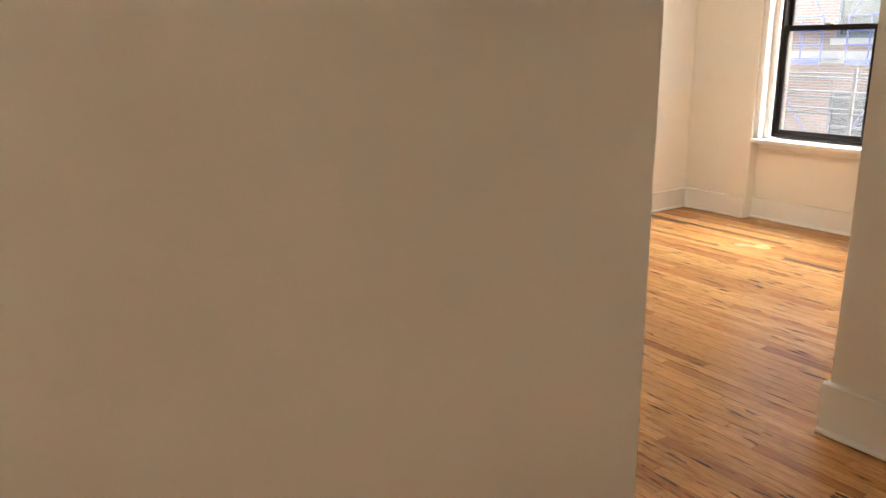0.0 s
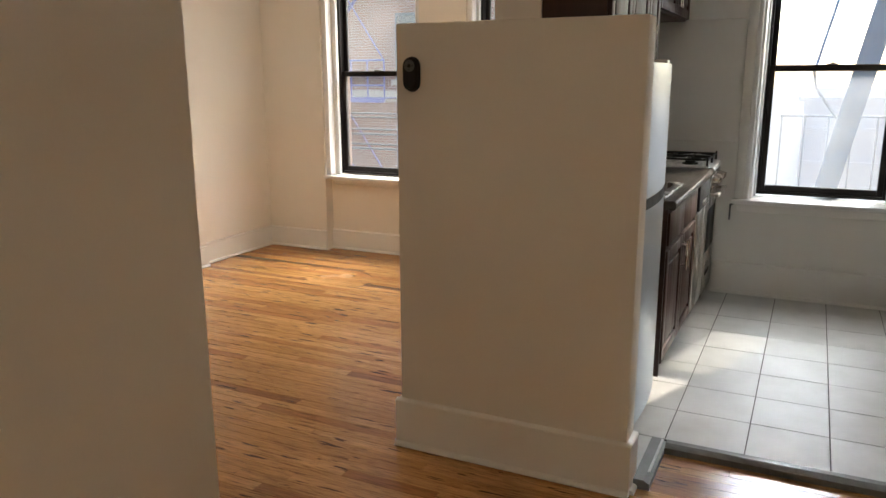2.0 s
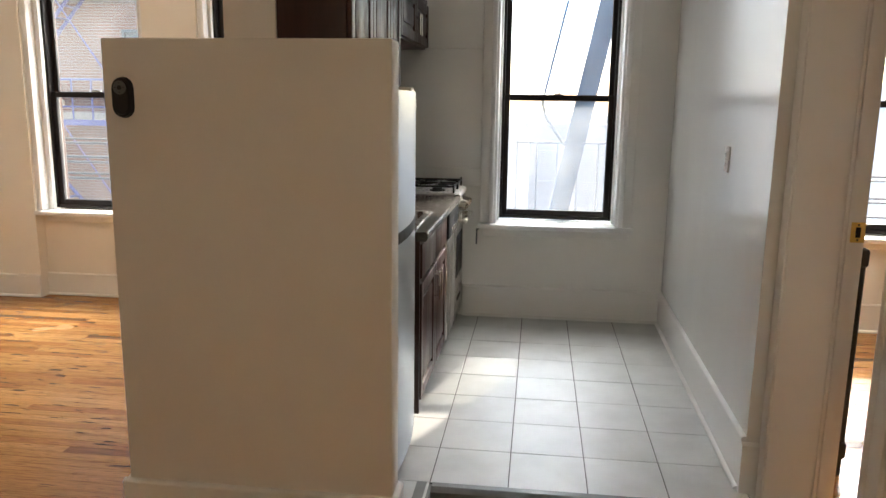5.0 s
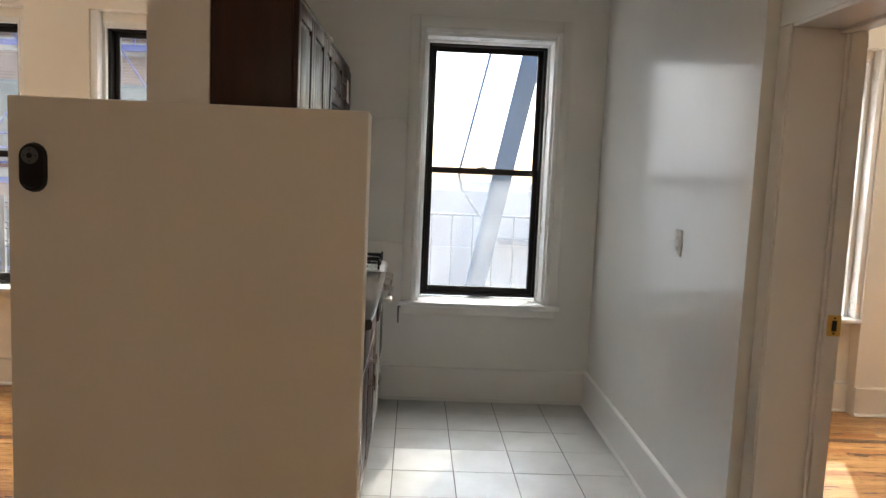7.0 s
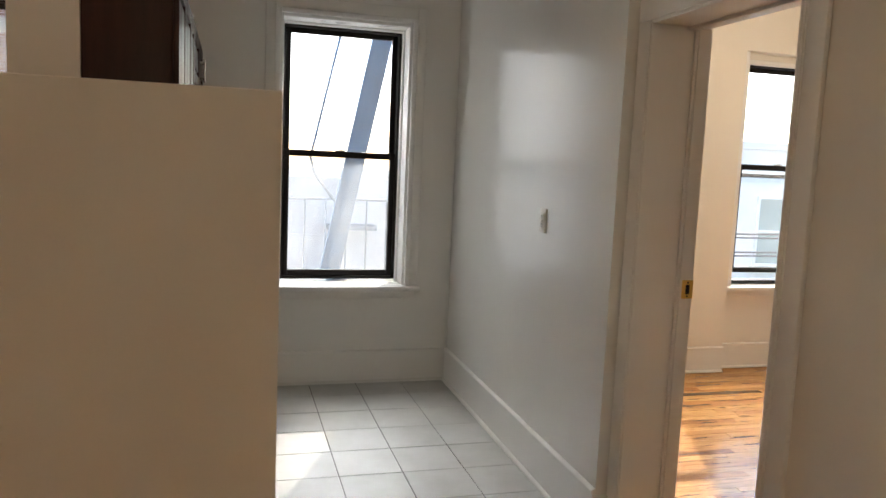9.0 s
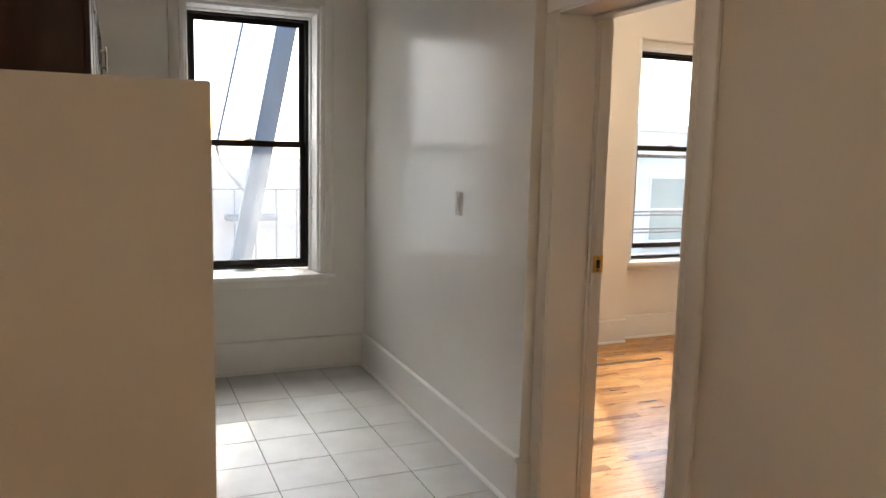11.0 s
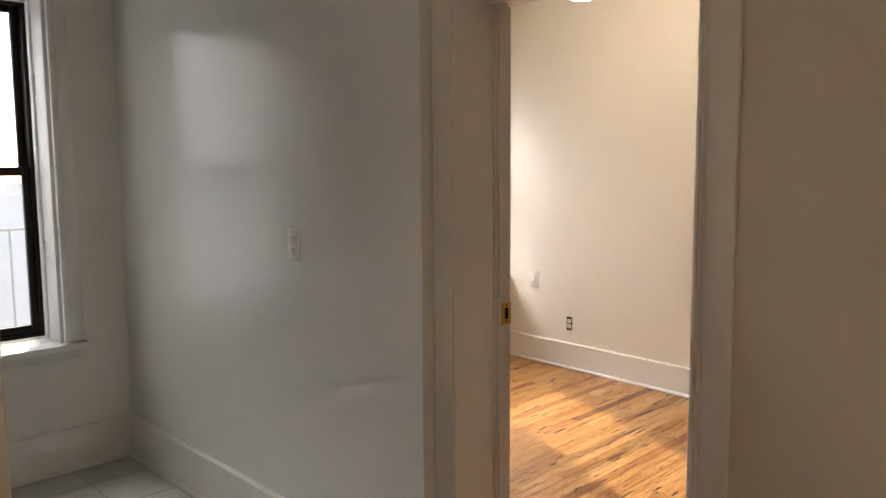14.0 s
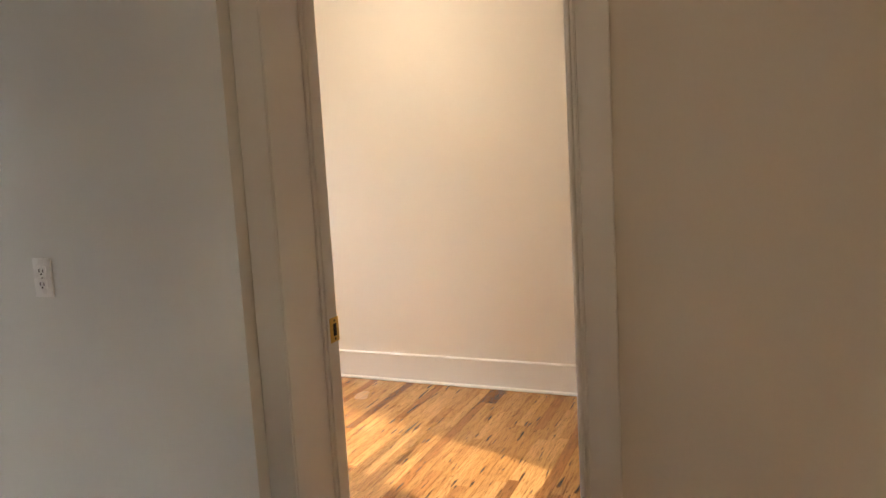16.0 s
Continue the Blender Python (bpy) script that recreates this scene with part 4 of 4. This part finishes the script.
# red brick apartment house across the court
BY = 15.7
bits = [boxes("wall", BRICKS, None, (-34, -4.8, BY, BY + 8, -9, 13.5))]
for z in (-5.2, -2.2, 0.8, 3.8, 6.8, 9.8):
    bits.append(boxes("stone_band", LIMESTONE, None, (-34, -4.8, BY - 0.06, BY - 0.002, z, z + 0.3)))
bits.append(boxes("cornice", LIMESTONE, None, (-34.3, -4.6, BY - 0.4, BY + 0.2, 13.51, 14.1)))
for z in (-4.6, -1.6, 1.4, 4.4, 7.4):
    for x in (-27.5, -24.6, -21.7, -18.8, -15.9, -13.0, -10.1, -7.2):
        bits.append(facade_window(x, z, 1.1, 1.75, BY - 0.03, DARKGLASS, GALV))
thing("brick_apartment_house", -19, BY, -9, "red brick apartment house with pale stone bands across the court", "building", bits)


def fire_escape(x0, x1, y, levels, flip, material):
    """A steel fire escape: slatted platforms with rails, posts and steep stairs between the levels."""
    bits = []
    for k, z in enumerate(levels):
        bm = bmesh.new()
        n = int((x1 - x0) / 0.11)
        for i in range(n):
            xx = x0 + (x1 - x0) * (i + 0.5) / n
            box(bm, xx - 0.03, xx + 0.03, y, y + 0.9, z, z + 0.02)
        box(bm, x0, x1, y - 0.03, y, z - 0.1, z + 0.03)
        box(bm, x0, x1, y + 0.9, y + 0.93, z - 0.1, z + 0.03)
        bits.append(part("platform", bm, material))
        bm = bmesh.new()
        for h in (0.35, 0.68, 1.0):
            rod(bm, (x0, y, z + h), (x1, y, z + h), 0.022, 6)
        bits.append(part("rail", bm, material))
        for i in range(9):
            xx = x0 + (x1 - x0) * i / 8
            bm = bmesh.new()
            rod(bm, (xx, y, z - 0.05), (xx, y, z + 1.02), 0.02, 6)
            bits.append(part("post", bm, material))
        if k + 1 < len(levels):
            z2 = levels[k + 1]
            a, b = (x0 + 0.5, x1 - 0.9) if (k + flip) % 2 else (x1 - 0.5, x0 + 0.9)
            for yy in (y + 0.1, y + 0.65):
                bm = bmesh.new()
                rod(bm, (a, yy, z), (b, yy, z2), 0.05, 4)
                bits.append(part("stringer", bm, material))
            bm = bmesh.new()
            for i in range(1, 11):
                s = i / 11
                box(bm, a + (b - a) * s - 0.1, a + (b - a) * s + 0.1, y + 0.12, y + 0.63, z + (z2 - z) * s - 0.01, z + (z2 - z) * s + 0.01)
            bits.append(part("treads", bm, material))
            for xa, xb in ((x0, x0 + 1.3), (x1, x1 - 1.3)):
                bm = bmesh.new()
                rod(bm, (xa, y, z + 1.0), (xb, y, z2 - 0.1), 0.018, 6)
                bits.append(part("brace", bm, material))
    return thing("fire_escape", (x0 + x1) / 2, y, levels[0], "blue painted steel fire escape on the brick house", "fire escape", bits, "fire escapes on the brick house")


for k, x in enumerate((-19.4, -14.6, -9.9)):
    fire_escape(x, x + 4.1, BY - 0.95, (-5.1, -2.1, 0.9, 3.9, 6.9), k % 2, BLUE)


def railing(name, x0, x1, y, z0, heights, posts, label, material):
    bits = []
    for h in heights:
        bm = bmesh.new()
        rod(bm, (x0, y, z0 + h), (x1, y, z0 + h), 0.009, 8)
        bits.append(part("rail", bm, material, smooth=True))
    for x in posts:
        bm = bmesh.new()
        box(bm, x - 0.014, x + 0.014, y - 0.014, y + 0.014, z0 - 0.3, z0 + max(heights) + 0.05)
        bits.append(part("post", bm, material))
    bits.append(boxes("ledge", material, None, (x0, x1, 2.805, y + 0.05, z0 - 0.34, z0 - 0.30)))
    return thing(name, (x0 + x1) / 2, y, z0 - 0.34, label, "railing", bits)


railing("balcony_railing", -5.4, -1.5, 3.75, 0.04, (0.70, 0.743, 0.847, 0.894, 1.018, 1.056), (-5.4, -4.62, -3.84, -3.43, -2.6, -1.55), "galvanised pipe railing outside the living room windows", GALV)
railing("bedroom_railing", 1.3, 5.6, 3.7, 0.05, (0.55, 0.665, 0.70, 0.84, 0.875), (1.35, 2.05, 3.1, 4.48, 5.5), "galvanised pipe railing outside the bedroom window", GALV)

# own fire escape outside the kitchen window
bits = []
bm = bmesh.new()
top, low = Vector((0.86, 3.4, 5.2)), Vector((-0.32, 3.4, -0.7))
d = (top - low).normalized()
side = Vector((d.z, 0, -d.x))
for u0, u1, v0, v1 in ((-0.075, 0.075, 0, 0.012), (-0.075, -0.065, 0.012, 0.05), (0.065, 0.075, 0.012, 0.05)):
    ring = []
    for p in (low, top):
        ring.append([bm.verts.new(p + side * u + Vector((0, v, 0))) for u, v in ((u0, v0), (u1, v0), (u1, v1), (u0, v1))])
    for i in range(4):
        bm.faces.new((ring[0][i], ring[0][(i + 1) % 4], ring[1][(i + 1) % 4], ring[1][i]))
    bm.faces.new(ring[0][::-1])
    bm.faces.new(ring[1])
bits.append(part("stringer", bm, GREY_STEEL))
bm = bmesh.new()
rod(bm, (-0.215, 3.55, 1.48), (0.21, 3.55, 3.4), 0.011, 8)
bits.append(part("handrail", bm, GREY_STEEL, smooth=True))
bm = bmesh.new()
rod(bm, (-0.215, 3.55, 1.48), (-0.19, 3.52, 1.36), 0.011, 8)
rod(bm, (-0.19, 3.52, 1.36), (-0.03, 3.42, 1.14), 0.012, 8)
bits.append(part("brace", bm, PALE_STEEL, smooth=True))
bm = bmesh.new()
rod(bm, (-0.42, 3.6, 1.15), (1.4, 3.6, 1.15), 0.009, 8)
bits.append(part("top_rail", bm, PALE_STEEL, smooth=True))
for x in (-0.41, -0.245, -0.08, 0.085, 0.25, 0.415, 0.58, 0.745):
    bm = bmesh.new()
    rod(bm, (x, 3.6, -0.3), (x, 3.6, 1.15), 0.007, 6)
    bits.append(part("baluster", bm, PALE_STEEL, smooth=True))
bits.append(boxes("platform", GREY_STEEL, None, (-0.45, 1.5, 2.81, 3.7, -0.34, -0.3)))
thing("fire_escape_ladder", 0.2, 3.4, -0.34, "weathered blue-grey steel fire escape outside the kitchen", "fire escape", bits)

# pale house beyond
HY = 15.0
bits = [boxes("wall", STUCCO, None, (10.2, 26, HY, HY + 8, -9, 2.2)), boxes("parapet", STUCCO, None, (10.0, 26.2, HY - 0.12, HY + 0.3, 2.201, 2.4))]
for x in (13.75, 17.6, 21.4):
    bits.append(facade_window(x, -0.95, 1.7, 1.9, HY - 0.03, PALEGLASS, STUCCO))
    bits.append(facade_window(x, -4.4, 1.7, 1.9, HY - 0.03, PALEGLASS, STUCCO))
thing("pale_house", 18, HY, -9, "pale stucco house with a low parapet in hazy light", "building", bits)

bits = [boxes("wall", STUCCO, None, (-0.6, 9.5, 30, 36, -9, 0.5)), boxes("parapet", STUCCO, None, (-0.8, 9.7, 29.9, 30.3, 0.501, 0.66))]
bits.append(boxes("balcony", PALE_STEEL, None, (3.05, 5.1, 28.9, 29.99, -1.5, -1.3), bevel=0.02))
for z in (-0.6, -1.9):
    bits.append(boxes("string_course", STUCCO, None, (-0.6, 9.5, 29.9, 29.999, z, z + 0.12)))
thing("white_rear_house", 4.5, 30, -9, "bleached white house rear with a balcony, in bright haze", "building", bits)

# ---- floors: slab, then tiles and boards ----
structure(boxes("floor_slab", UNDER, None, (-4.75, 4.2, -6.75, 2.8, -0.2, -0.058)), "dark subfloor below the boards", "subfloor")
floor_k = structure(boxes("floor_kitchen", GROUT, None, (-1.285, 0.612, 0.0, 2.40, -0.057, -0.0035), (-1.285, -0.66, -0.318, 0.0, -0.057, -0.0035)), "white ceramic tile kitchen floor with dark joints", "floor")
P = 0.305
tile_bm = bmesh.new()
box(tile_bm, -0.1505, 0.1505, -0.1505, 0.1505, -0.006, 0.0, bevel=0.0015)
tile_me = mesh_of("tile", tile_bm, TILE)
for i in range(-5, 2):
    for j in range(-1, 8):
        x0, x1, y0, y1 = i * P, (i + 1) * P, j * P, (j + 1) * P
        cx0, cx1, cy0, cy1 = max(x0, -1.285), min(x1, 0.611), max(y0, -0.3 if i < -2 else 0.0), min(y1, 2.40)
        if cx1 - cx0 < 0.02 or cy1 - cy0 < 0.02:
            continue
        t = new("tile", tile_me)
        t.parent = floor_k
        t.location = ((cx0 + cx1) / 2, (cy0 + cy1) / 2, random.uniform(-0.0006, 0.0006))
        t.scale = ((cx1 - cx0) / P, (cy1 - cy0) / P, 1)

W = 0.0572
plank_bm = bmesh.new()
box(plank_bm, -0.5, 0.5, -W / 2 + 0.0007, W / 2 - 0.0007, -0.018, 0.0)
plank_me = mesh_of("board", plank_bm, OAK)


def strip_floor(name, label, y0, y1, reach, near, seed):
    """Strip flooring running along x between reach(y); boards inside the stretch near are parts, the rest one mesh."""
    rnd = random.Random(seed)
    rest = bmesh.new()
    xa, xb = reach(y0)
    base = structure(boxes(name, UNDER, None, (xa, xb, y0, y0 + 0.5, -0.0579, -0.0555)), label, "floor")
    y = y0 + W / 2
    count = 0
    while y < y1:
        x0, x1 = reach(y)
        x = x0 - rnd.uniform(0, 0.24)
        while x < x1:
            length = rnd.choice((0.35, 0.5, 0.7, 0.9, 1.2, 1.5)) * rnd.uniform(0.9, 1.15)
            a, b = max(x, x0), x + length
            if x1 - b < 0.06:
                b = x1
            x = b
            dz = rnd.uniform(-0.0004, 0.0004)
            c = (a + b) / 2
            if near[0] < c < near[1] and near[2] < y < near[3] and count < 300:
                o = new("board", plank_me)
                o.parent = base
                o.location, o.scale = (c, y, FLOOR + dz), (b - a - 0.0012, 1, 1)
                count += 1
            else:
                box(rest, a + 0.0006, b - 0.0006, y - W / 2 + 0.0007, y + W / 2 - 0.0007, FLOOR - 0.018, FLOOR + dz)
            if b >= x1:
                break
        y += W
    tagged(part("boards_joined", rest, OAK, base), kind="stuff")
    return base


strip_floor("floor_living", "glossy honey-coloured oak strip floor with dark flecks", -6.6, 2.57, lambda y: (-1.6, 0.76) if y < -4.2 else (-4.565, 0.76) if y < -0.03 else (-4.565, -1.4), (-3.4, 0.76, -1.9, 2.2), 11)
strip_floor("floor_bedroom", "sunlit honey-coloured oak strip floor of the bedroom", -4.2, 2.56, lambda y: (0.76, 3.81), (1.6, 3.81, -0.4, 2.56), 13)
